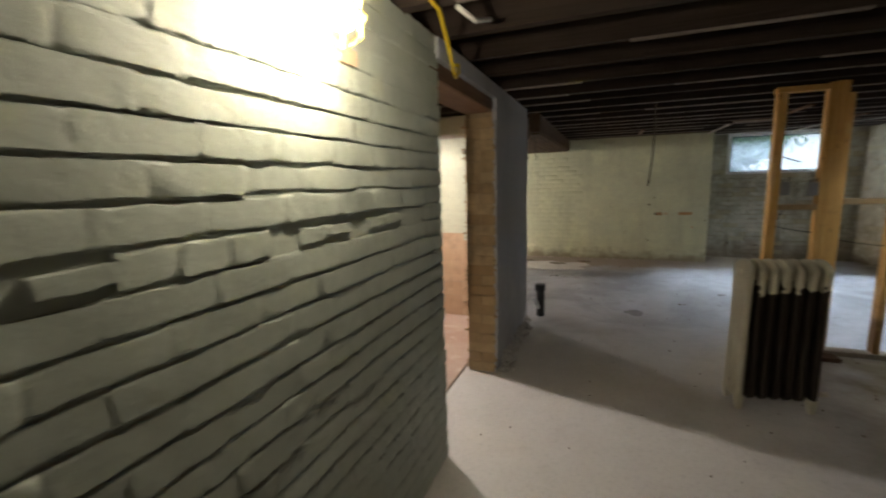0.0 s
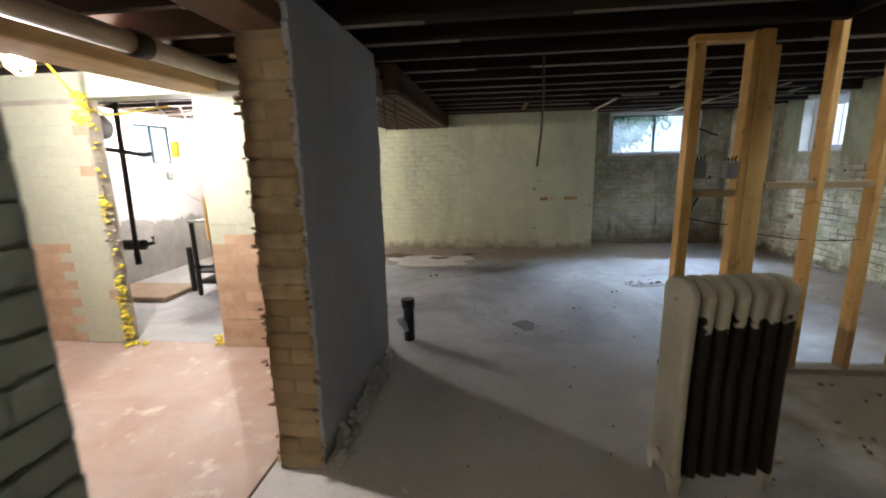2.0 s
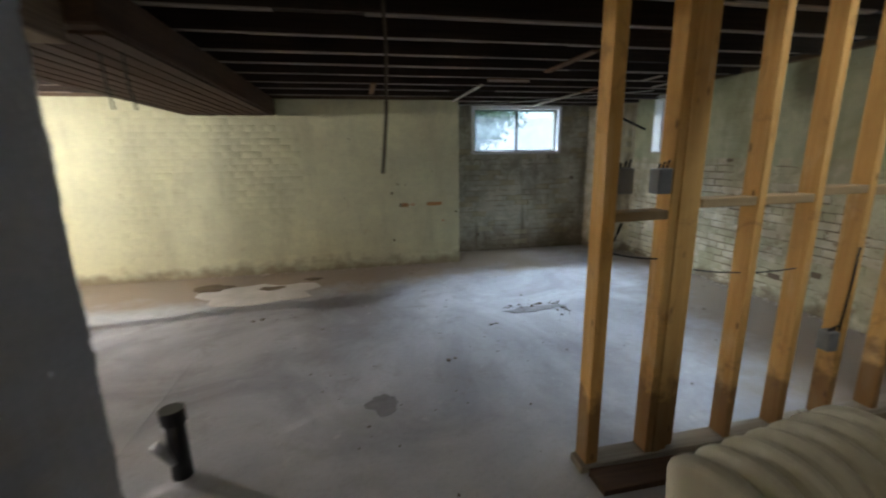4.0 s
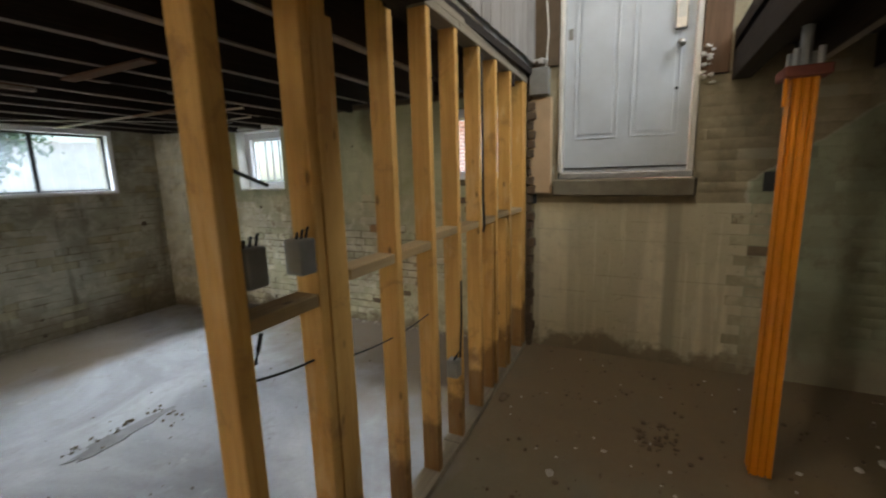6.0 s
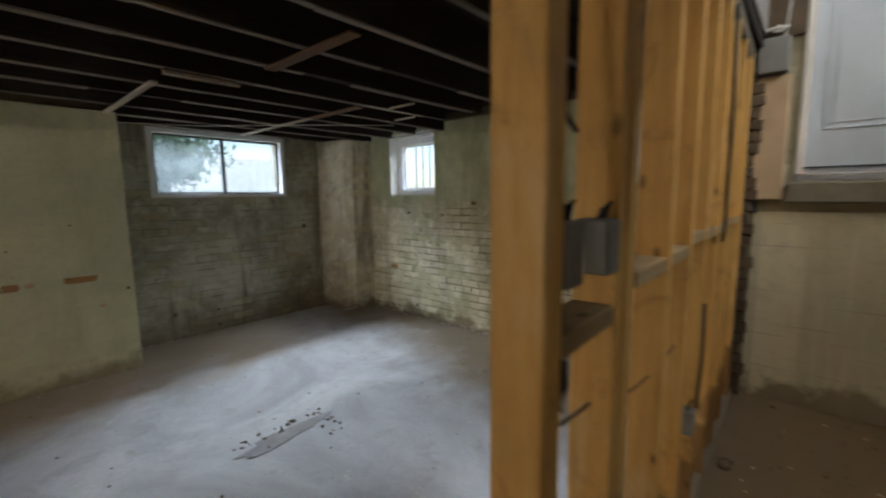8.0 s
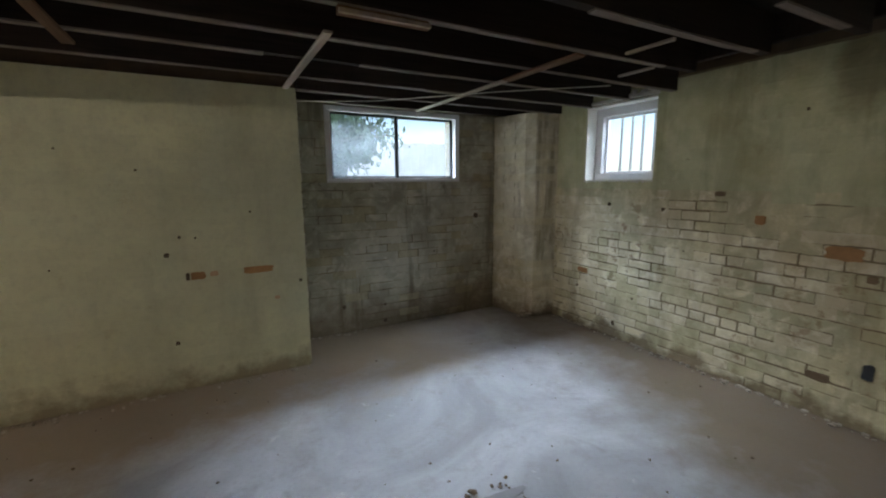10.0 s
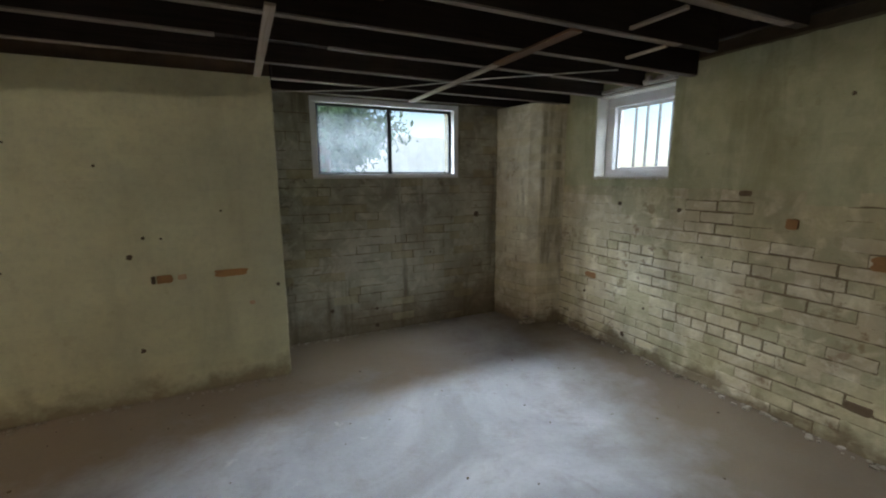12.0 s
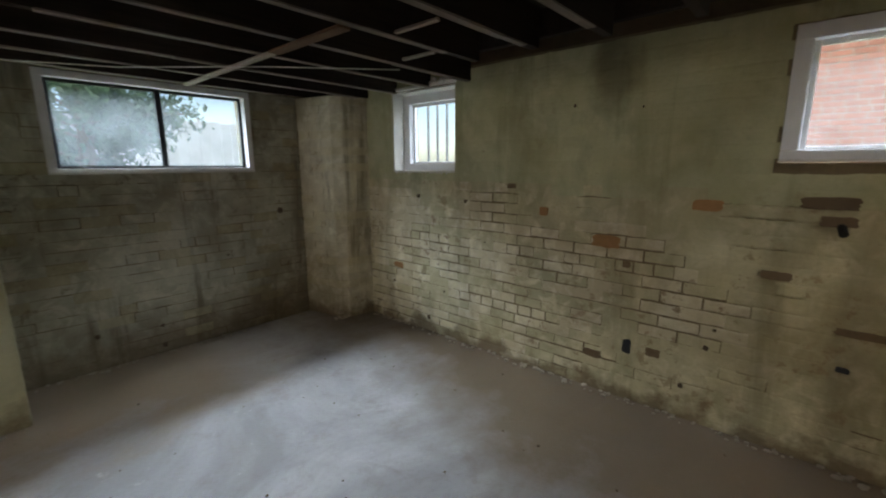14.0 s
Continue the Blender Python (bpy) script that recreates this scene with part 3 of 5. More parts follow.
# pilaster in the corner of the north and east walls
CORNER = [(3.44, NORTH), (3.53, 7.97), (3.60, 7.90), (EAST, 7.86), (EAST, NORTH)]
bm = prism(CORNER, CEIL)
pilaster = tagged(linked("wall_corner_pilaster", bm, PILASTER), kind="structure")
for j in range(28):
    # each course of the pilaster: two bricks with a joint between, wavering with age
    d = rnd.uniform(0.004, 0.011)
    cut = 0.35 if j % 2 else 0.7
    ax, ay, bx, by = 3.44, NORTH - 0.002, 3.53, 7.97
    mx, my = ax + (bx - ax) * cut, ay + (by - ay) * cut
    for pts in (((ax - d, ay), (mx - d, my + 0.004), (mx + 0.05, my + 0.004), (ax + 0.05, ay)),
                ((mx - d, my - 0.004), (bx - d, by - d * 0.6), (3.60 - d * 0.3, 7.90 - d), (EAST - 0.002, 7.86 - d), (EAST - 0.002, 7.90), (mx + 0.05, my - 0.004))):
        bm = prism([(x + rnd.uniform(-0.002, 0.002), y) for x, y in pts], 0.067 + rnd.uniform(-0.003, 0.005), None, (0, 0, j * 0.0732 + 0.003))
        part("brick", bm, PILASTER if rnd.random() < 0.75 else WORN_PALE, pilaster)

# ceiling: joists, limed edges and boards above, all one mesh a layer
bm, edge = bmesh.new(), bmesh.new()
y = 8.215
while y > SOUTH:
    in_well = 2.70 < y < 4.03
    west_end = -4.5
    short = 4.05 < y < 6.4
    for a, b in ((west_end, 1.72),) if in_well else ((west_end, 3.43 if short else EAST if y > 4.05 else DOOR_WALL),):
        if y > CREAM_Y - 0.05:
            a = CREAM_END + 0.01
        z = CEIL + rnd.uniform(-0.006, 0.006)
        box(a, b, y, y + 0.048, z, z + 0.2, 0, bm, 0.004)
        # lime left along the underside
        x = a
        stop = b - rnd.uniform(0.1, 0.4) if short else b
        while x < stop - 0.1:
            w = rnd.uniform(0.3, 1.1)
            if rnd.random() < (0.92 if y > 4.1 else 0.4):
                box(x, min(stop, x + w), y + 0.003, y + rnd.uniform(0.034, 0.046), z - rnd.uniform(0.004, 0.008), z + 0.002, 0, edge, 0.0015)
            x += w
    y -= 0.392
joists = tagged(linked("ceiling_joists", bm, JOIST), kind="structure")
tagged(linked("ceiling_lime", edge, LATH_X, joists), "pale lime along the joist edges", kind="stuff")
bm = bmesh.new()
for x0, x1, y0, y1 in ((-1.0, 4.2, 4.03, NORTH + 0.3), (-1.0, 1.70, SOUTH - 0.2, 4.03), (1.70, 4.2, SOUTH - 0.2, 2.70)):
    box(x0, x1, y0, y1, CEIL + 0.2, CEIL + 0.25, 0, bm)
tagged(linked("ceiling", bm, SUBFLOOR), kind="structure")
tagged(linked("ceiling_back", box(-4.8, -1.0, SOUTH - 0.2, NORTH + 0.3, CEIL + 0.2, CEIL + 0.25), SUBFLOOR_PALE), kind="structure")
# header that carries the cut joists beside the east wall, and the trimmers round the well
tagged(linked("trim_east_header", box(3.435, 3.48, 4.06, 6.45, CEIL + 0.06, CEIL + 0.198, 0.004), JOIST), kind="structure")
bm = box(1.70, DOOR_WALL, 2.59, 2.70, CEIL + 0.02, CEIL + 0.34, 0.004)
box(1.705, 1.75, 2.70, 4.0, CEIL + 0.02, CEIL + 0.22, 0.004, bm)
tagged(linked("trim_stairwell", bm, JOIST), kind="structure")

# lintel over the opening, with render on its face
tagged(linked("trim_lintel", box(-1.115, -0.905, 1.84, 3.06, 1.872, 1.955, 0.006), BEAM_Y), kind="structure")
tagged(linked("wall_over_lintel", box(-1.115, -0.905, 1.932, 4.10, 1.957, CEIL, 0.002), PLASTER), kind="structure")
tagged(linked("wall_over_pier", box(-1.115, -0.905, 3.062, 4.10, 1.872, 1.955, 0.002), TAN_BRICK), kind="structure")
bm = bmesh.new()
ny, nz = 26, 110
g = [[None] * (nz + 1) for _ in range(ny + 1)]
for i in range(ny + 1):
    for j in range(nz + 1):
        yy, zz = 2.925 + 1.185 * i / ny, 0.0 + 1.957 * j / nz
        if i in (0, ny):
            yy += rnd.uniform(-0.005, 0.005) + 0.016 * noise.noise(Vector((i, 5, zz * 6))) + 0.012 * noise.noise(Vector((i, 2, zz * 19)))
        low = max(0.0, 0.12 - zz) * 2.2 * (0.5 + noise.noise(Vector((0, yy * 9, zz * 9))))
        g[i][j] = bm.verts.new((-0.880 + 0.007 * noise.noise(Vector((3, yy * 3.1, zz * 3.1))) - 0.1 * max(0, low), yy, zz))
for i in range(ny):
    for j in range(nz):
        bm.faces.new((g[i][j], g[i + 1][j], g[i + 1][j + 1], g[i][j + 1]))
r = bmesh.ops.extrude_face_region(bm, geom=bm.faces[:])
for v in r["geom"]:
    if isinstance(v, bmesh.types.BMVert):
        v.co.x = -0.906
part("render_coat", bm, PLASTER, wall_pier, "rough grey cement render")
part("render_coat", box(-0.9045, -0.884, 1.90, 4.11, 1.958, CEIL, 0.003), PLASTER, wall_pier, "rough grey cement render")

# girder that carries on north from the pier, and the beam of the back room
tagged(linked("trim_soffit", box(-1.74, -0.80, 4.365, CREAM_Y - 0.003, 1.87, CEIL - 0.003, 0.01), SOFFIT), kind="structure")
bm = bmesh.new()
for i in range(9):
    x = -1.7 + 0.1 * i
    box(x, x + 0.085, 4.37 + rnd.uniform(0, 0.1), CREAM_Y - 0.02 - rnd.uniform(0, 0.2), 1.855, 1.869, 0.002, bm, 0.002)
tagged(linked("trim_soffit_laths", bm, SOFFIT), kind="structure")
bm = box(-1.10, -0.90, 4.113, 4.362, 1.80, 1.94, 0.006)
box(-1.0, -0.90, 4.113, 4.30, 1.945, 2.0, 0.004, bm)
tagged(linked("trim_girder_packing", bm, timber("grey_packing_wood", (0.30, 0.22, 0.15), (0.18, 0.12, 0.08), 1, 0.85, False)), kind="structure")
tagged(linked("trim_back_beam", box(-2.26, -1.98, SOUTH, BACK_Y - 0.003, 1.874, CEIL - 0.01, 0.01), timber("dusty_tan_beam", (0.52, 0.40, 0.24), (0.42, 0.30, 0.17), 1, 0.8, False)), kind="structure")
tagged(linked("wall_over_back_opening", box(WEST, -1.10, BACK_Y, 4.36, 1.872, CEIL, 0.002), PALE_GREEN), kind="structure")


# ---- windows ----
def window_unit(name, axis, face, out, W, label, recess=0.0, rim=0.05, split=None, bars=()):
    """A vinyl window in a wall opening: frame, sashes with panes, gaskets and sill. Depths run outwards from the wall's face."""
    u0, u1, z0, z1 = W

    def b(a, c, v0, v1, lo, hi, bevel=0.003, bm=None):
        p, q = sorted((face + out * v0, face + out * v1))
        return box(p, q, a, c, lo, hi, bevel, bm) if axis == 0 else box(a, c, p, q, lo, hi, bevel, bm)

    w = tagged(new(name), label, "window", kind="structure")
    e = 0.003
    u0, u1, z0, z1 = u0 + e, u1 - e, z0 + e, z1 - e
    v0, v1 = recess - 0.012, recess + 0.085
    bm = b(u0, u1, v0, v1, z1 - rim, z1)
    b(u0, u1, v0, v1, z0, z0 + rim * 0.8, 0.003, bm)
    b(u0, u0 + rim, v0, v1, z0 + rim * 0.8 + 0.001, z1 - rim - 0.001, 0.003, bm)
    b(u1 - rim, u1, v0, v1, z0 + rim * 0.8 + 0.001, z1 - rim - 0.001, 0.003, bm)
    part("window_frame", bm, VINYL, w)
    a, c, lo, hi = u0 + rim + 0.001, u1 - rim - 0.001, z0 + rim * 0.8 + 0.001, z1 - rim - 0.001
    cuts = [a] + ([split] if split else []) + [c]
    for i, (p, q) in enumerate(zip(cuts, cuts[1:])):
        d = recess + 0.03 + 0.022 * i
        s = part("sash", b(p, p + 0.022, d, d + 0.02, lo, hi, 0.002, b(q - 0.022, q, d, d + 0.02, lo, hi, 0.002,
                 b(p + 0.023, q - 0.023, d, d + 0.02, lo, lo + 0.018, 0.002, b(p + 0.023, q - 0.023, d, d + 0.02, hi - 0.022, hi, 0.002)))), GASKET if split else VINYL, w)
        g = part("pane", b(p + 0.0225, q - 0.0225, d + 0.008, d + 0.011, lo + 0.0185, hi - 0.0225, 0), GLASS, s)
        g.visible_shadow = False
    part("window_sill", b(u0 - 0.0, u1, -0.02, recess - 0.013 if recess > 0.02 else -0.013, z0 - 0.0, z0 + 0.012, 0.003), CASING, w)
    if recess > 0.02:
        part("reveal_board", b(u1 - 0.014, u1, -0.016, recess - 0.013, z0 + 0.013, z1, 0.003), CASING, w)
        part("reveal_board", b(u0 + 0.001, u1 - 0.015, -0.004, recess - 0.013, z1 - 0.014, z1, 0.003), CASING, w)
    for k in bars:
        q = face + out * (recess + 0.13)
        part("guard_bar", tube([(q, k, z0 - 0.01), (q, k, z1 + 0.01)] if axis == 0 else [(k, q, z0), (k, q, z1)], 0.011, 8), GREY_BOX, w)
    return w


window_unit("window_1", 1, NORTH, 1, W1, "white vinyl sliding basement window with dark gaskets", 0.0, 0.046, 2.34)
w2 = window_unit("window_2", 0, EAST, 1, W2, "small recessed white window with guard bars", 0.12, 0.085, None, (6.98, 7.09, 7.20, 7.31))
window_unit("window_3", 0, EAST, 1, W3, "white cased window facing a brick house", 0.0, 0.066)
window_unit("window_4", 0, WEST, -1, W4, "dim sliding window of the back room", 0.02, 0.03, 6.47)
# timber head and ragged plaster round the small east window
part("head_board", box(EAST - 0.02, EAST + 0.1, 6.78, 7.52, CEIL + 0.004, CEIL + 0.03, 0.004), CASING, w2)
lumps("plaster_crumbs", [(EAST - 0.006, 6.8 + 0.66 * i / 26, 1.388 + rnd.uniform(-0.01, 0.006), rnd.uniform(0.006, 0.014)) for i in range(27)]
      + [(EAST - 0.006, rnd.uniform(6.75, 7.1), 2.065 + rnd.uniform(0, 0.03), rnd.uniform(0.012, 0.028)) for i in range(14)], CASING, "ragged white plaster round the small window", "plaster")

# ---- side door above the old stair ----
door = tagged(new("door_1"), "white panelled steel side door high in the wall", "door", kind="structure")
dy0, dy1, dz0, dz1 = 2.925, 3.795, 1.485, 3.50
part("door_leaf", box(3.955, 3.995, dy0, dy1, dz0, dz1, 0.003), DOOR_WHITE, door)
for a, b, lo, hi in ((3.00, 3.315, 1.74, 3.36), (3.405, 3.72, 1.74, 3.36)):
    bm = bmesh.new()
    ins = 0.012
    for p, q, r, s in ((a, a + ins, lo, hi), (b - ins, b, lo, hi), (a + ins, b - ins, lo, lo + ins), (a + ins, b - ins, hi - ins, hi)):
        box(3.949, 3.957, p, q, r, s, 0.0025, bm)
    box(3.951, 3.957, a + 0.035, b - 0.035, lo + 0.035, hi - 0.035, 0.004, bm)
    part("door_panel", bm, DOOR_WHITE, door)
part("weather_strip", box(3.944, 3.957, dy0, dy1, dz0 + 0.03, dz0 + 0.04, 0.002), GASKET, door, "dark weather strip")
part("threshold", box(3.93, 4.06, 2.886, 3.829, 1.436, 1.482, 0.004), STEEL, door, "aluminium threshold")
part("jamb", box(3.915, 4.0, 2.884, 2.921, 1.484, 3.546, 0.004), CASING, door)
part("jamb", box(3.905, 4.0, 3.799, 3.831, 1.484, 3.546, 0.004), CASING, door)
lock = part("keypad_lock", box(3.925, 3.954, 2.975, 3.055, 2.45, 2.65, 0.008), CHROME, door, "brushed nickel keypad lock")
part("lock_face", box(3.9215, 3.9245, 2.99, 3.04, 2.52, 2.63, 0.001), STEEL, lock)
bm = tube([(3.955, 3.01, 2.35), (3.945, 3.01, 2.35), (3.944, 3.01, 2.35), (3.925, 3.01, 2.35)], 0.014, 12)
bmesh.ops.create_uvsphere(bm, u_segments=14, v_segments=10, radius=0.029, matrix=Matrix.Translation((3.91, 3.01, 2.35)))
part("door_handle", bm, CHROME, door, "round nickel knob", True)
part("bolt_hole", tube([(3.948, 3.02, 2.06), (3.953, 3.02, 2.06)], 0.012, 10), GASKET, door)
part("label_plate", box(3.951, 3.954, 3.74, 3.775, 2.49, 2.57, 0.001), GREY_BOX, door)

tagged(linked("trim_door_sill", box(3.86, 4.1, 2.86, 3.86, 1.30, 1.434, 0.01, None, 0.006), SILL), kind="structure")
bm = box(3.875, 3.918, 3.88, 4.066, 1.33, 2.08, 0.006, None, 0.004)
tagged(linked("loose_plaster_panel", bm, LOOSE_PLASTER), "peach plaster remnant beside the door jamb", "plaster")
tagged(linked("junction_box", box(3.83, 3.918, 3.90, 4.05, 2.095, 2.30, 0.006), GREY_BOX), "grey metal junction box beside the door", "junction box")
bm = tube([(3.88, 3.93, 2.30), (3.87, 3.91, 2.55), (3.885, 3.94, 2.9), (3.88, 3.90, 3.3)], 0.006, 6)
tagged(linked("bare_cable", bm, WHITE_CORD), "thin white cable rising beside the door", "cable")
# dark strip put in for the unlit void above the junction box
tagged(linked("wall_bare_strip", box(3.90, 3.9195, 3.833, 4.068, 2.31, 4.0, 0.003, None, 0.003), DARK_BRICK), kind="structure")
tagged(linked("wall_bare_strip_south", box(3.90, 3.9195, 2.72, 2.879, 2.12, 4.0, 0.003, None, 0.003), timber("torn_brown_boards", (0.20, 0.12, 0.075), (0.11, 0.065, 0.04), 2, 0.9, False)), kind="structure")
lumps("plaster_shreds", [(3.895, 2.86 + rnd.uniform(-0.05, 0.03), rnd.uniform(2.05, 2.3), rnd.uniform(0.012, 0.03)) for _ in range(14)]
      + [(3.87, 4.0 + rnd.uniform(-0.08, 0.04), 2.33 + rnd.uniform(0, 0.03), rnd.uniform(0.012, 0.026)) for _ in range(9)], CASING, "torn plaster round the door frame", "plaster")
tagged(linked("wall_pocket", box(3.905, 3.925, 2.40, 2.47, 1.33, 1.46, 0.004), GASKET), kind="structure")
tagged(linked("wall_pocket_north", box(3.905, 3.925, 4.0, 4.05, 1.24, 1.38, 0.004), GASKET), kind="structure")
# plank wall above the stud wall, over the stairwell
bm = bmesh.new()
x = 1.26
while x < 3.9:
    w = rnd.uniform(0.10, 0.2)
    box(x, min(3.9, x + w - 0.006), 4.022, 4.046, 2.34, 3.6, 0.002, bm, 0.003)
    x += w
tagged(linked("wall_planks", bm, OLD_WOOD_Z), kind="structure")

# broken end of the east wall at the stud wall
bm = bmesh.new()
for j in range(29):
    box(EAST - 0.002, DOOR_WALL - 0.004, 4.03 + rnd.uniform(-0.03, 0.015), 4.072, j * 0.0735, j * 0.0735 + 0.064, 0.006, bm, 0.006)
tagged(linked("wall_broken_end", bm, DARK_BRICK), kind="structure")

# ---- stud wall ----
def stud_line(x):
    return 3.985 + 0.03 * (x - 1.0)


studs = thing("stud_wall", 2.4, 4.03, 0, "bare yellow pine stud wall with blocking", "stud wall")


def piece(name, x0, x1, z0, z1, m, y0=0.0, y1=0.089, lean=0.0, label=""):
    mid = (x0 + x1) / 2
    s = stud_line(mid)
    bm = rel(studs, x0, x1, s + y0, s + y1, z0, z1, 0.003)
    for v in bm.verts:
        if v.co.z > 1:
            v.co.x += lean
        v.co.y += 0.03 * (v.co.x + 2.4 - mid)
    return part(name, bm, m, studs, label)


TOP = 2.19
piece("stud", 0.993, 1.052, 0.04, 1.992, PINE_Z)
for i in range(4):
    piece("stud", 1.298 + i * 0.0388, 1.298 + i * 0.0388 + 0.038, 0.04 if i < 3 else 0.05, (2.04, 2.045, 2.045, 1.96)[i], PINE_Z, (0.0, -0.004, 0.003, 0.012)[i], (0.089, 0.085, 0.09, 0.08)[i])
for x, w in ((1.735, 0.04), (2.05, 0.04), (2.36, 0.04), (2.69, 0.04), (3.01, 0.04), (3.335, 0.04), (3.70, 0.04), (3.79, 0.038)):
    piece("stud", x, x + w, 0.04, TOP, PINE_Z, 0, 0.089, rnd.uniform(-0.006, 0.006))
piece("jack_stud", 2.945, 2.983, 0.04, 1.18, PINE_Z, 0.01, 0.088)
piece("jack_stud", 3.27, 3.308, 0.04, 1.18, PINE_Z, 0.01, 0.088)
piece("header", 0.985, 1.296, 1.993, 2.031, PINE_X)
for a, b in ((1.46, 2.42), (2.424, 3.26), (3.264, 3.84)):
    piece("top_plate", a, b, TOP + 0.001, TOP + 0.039, GREY_PINE, -0.004, 0.092)
for a, b in ((1.46, 2.9), (2.904, 3.84)):
    piece("top_plate", a, b, TOP + 0.040, TOP + 0.078, GREY_PINE, 0.0, 0.086)
    piece("rim_board", a, b, TOP + 0.079, TOP + 0.14, GREY_PINE, 0.01, 0.05)
for a, b in ((0.97, 2.3), (2.304, 3.846)):
    piece("bottom_plate", a, b, 0.002, 0.039, GREY_PINE, -0.008, 0.094)
for a, b, z in ((1.0535, 1.297, 1.13), (1.4545, 1.734, 1.17), (1.776, 2.049, 1.17), (2.091, 2.359, 1.20), (2.401, 2.689, 1.19), (2.731, 3.009, 1.19), (3.051, 3.334, 1.20), (3.376, 3.699, 1.19)):
    piece("blocking", a, b, z, z + 0.038, DULL_PINE, 0.004, 0.088)


# added dark strip that stands in for the darkness at the studs' foot
bm = box(1.0, 1.49, 3.845, 3.968, 0.001, 0.032, 0.004, None, 0.004)
tagged(linked("scrap_board", bm, timber("dark_strip_wood", (0.10, 0.055, 0.03), (0.055, 0.03, 0.018), 0, 0.9, False)), "dark strip added along the foot of the stud wall", "board")


def switch_box(x, z, label):
    y = stud_line(x)
    t = thing("electrical_box", x, y, z, label, "electrical box", "boxes on the stud wall")
    bm = rel(t, x - 0.03, x + 0.03, y - 0.004, y + 0.06, z - 0.05, z + 0.05, 0.004)
    part("body", bm, GREY_BOX, t)
    bm = rel(t, x - 0.021, x + 0.021, y + 0.0605, y + 0.0625, z - 0.034, z + 0.034, 0.0005)
    part("opening", bm, GASKET, t)
    for i in range(3):
        k = -0.018 + 0.018 * i
        bm = tube([(x + k, y + 0.02, z + 0.0505), (x + k * 1.1, y + 0.015, z + 0.062 + 0.006 * i), (x + k * 1.2, y + 0.012, z + 0.07 + 0.006 * i)], 0.0042, 6, None, t)
        part("clamp", bm, BLACK_PLASTIC, t)
    return t


switch_box(1.088, 1.29, "grey metal switch box on a pine stud")
switch_box(1.262, 1.285, "grey metal switch box with torn clamps")
switch_box(2.325, 0.47, "galvanised outlet box low on a stud")

def cord(name, pts, r, m, label, cat="cable", seg=6):
    return tagged(linked(name, tube(pts, r, seg), m, None, True), label, cat)


cord("black_cable", sagging((1.0525, 4.03, 1.0), (1.2975, 4.04, 0.955), 0.006), 0.0038, BLACK_CORD, "black cable through the pine studs")
cord("black_cable", sagging((1.4545, 4.04, 0.90), (2.049, 4.05, 0.86), 0.02), 0.003, BLACK_CORD, "black cable through the pine studs")
cord("black_cable", sagging((1.055, 4.02, 1.53), (1.18, 4.03, 1.485), 0.0), 0.005, BLACK_CORD, "cut cable stub on a pine stud")
cord("black_cable", [(1.088, 4.0, 1.122), (1.068, 3.99, 1.09), (1.056, 3.992, 1.055)], 0.006, BLACK_CORD, "cut cable stub below a switch box")
cord("black_cable", [(2.70, 4.02, 2.15), (2.685, 4.01, 1.75), (2.68, 4.01, 1.4), (2.71, 4.015, 1.2), (2.70, 4.02, 1.16)], 0.007, BLACK_CORD, "black cable down a pine stud")
cord("black_cable", [(2.355, 4.015, 0.95), (2.34, 4.01, 0.75), (2.335, 4.02, 0.53)], 0.006, BLACK_CORD, "black cable into an outlet box")

# ---- radiator ----
rad = thing("cast_iron_radiator", 0.80, 3.032, 0, "cast iron column radiator, cream enamel over bare black iron", "radiator")
y0, y1, n = 2.955, 3.155, 7
outline = []
for k in range(13):
    t = math.pi * k / 12
    outline.append((3.055 + 0.10 * math.cos(t) * (1.0 - 0.1 * math.sin(t)), 0.86 + 0.055 * math.sin(t)))
outline = [(y1, 0.085), (y1 - 0.004, 0.2), (y1 - 0.012, 0.5), (y1 - 0.006, 0.78)] + outline + [(y0 + 0.006, 0.78), (y0 + 0.012, 0.5), (y0 + 0.004, 0.2), (y0, 0.085), (y0 + 0.04, 0.06), (3.055, 0.055), (y1 - 0.04, 0.06)]


def section(x, m):
    """One column: a rounded loop with soft arrises, joined to its neighbours by a thin web."""
    bm = bmesh.new()
    rings = []
    for off, d in ((-0.0215, 0.026), (-0.0195, 0.012), (-0.014, 0.004), (-0.006, 0.0), (0.006, 0.0), (0.014, 0.004), (0.0195, 0.012), (0.0215, 0.026)):
        rings.append([bm.verts.new((x + off - 0.82, (yy - 3.055) * (1 - d / 0.1) - 0.015, 0.47 + (zz - 0.47) * (1 - d / 0.40))) for yy, zz in outline])
    for a, b in zip(rings, rings[1:]):
        for i in range(len(outline)):
            j = (i + 1) % len(outline)
            bm.faces.new((a[i], a[j], b[j], b[i]))
    bm.faces.new(rings[0])
    bm.faces.new(rings[-1][::-1])
    return part("section", bm, m, rad)


for i in range(n):
    x = 0.655 + i * 0.064
    s = section(x, RAD_CREAM if i == 0 else RAD_PAINT)
    if i < n - 1:
        part("web", box(x + 0.0218 - 0.82, x + 0.0422 - 0.82, -0.07, 0.04, 0.12, 0.80, 0.003), IRON, rad)
        for z in (0.13, 0.84):
            part("nipple", tube([(x + 0.0216 - 0.82, -0.015, z), (x + 0.0424 - 0.82, -0.015, z)], 0.022, 10), IRON, rad)
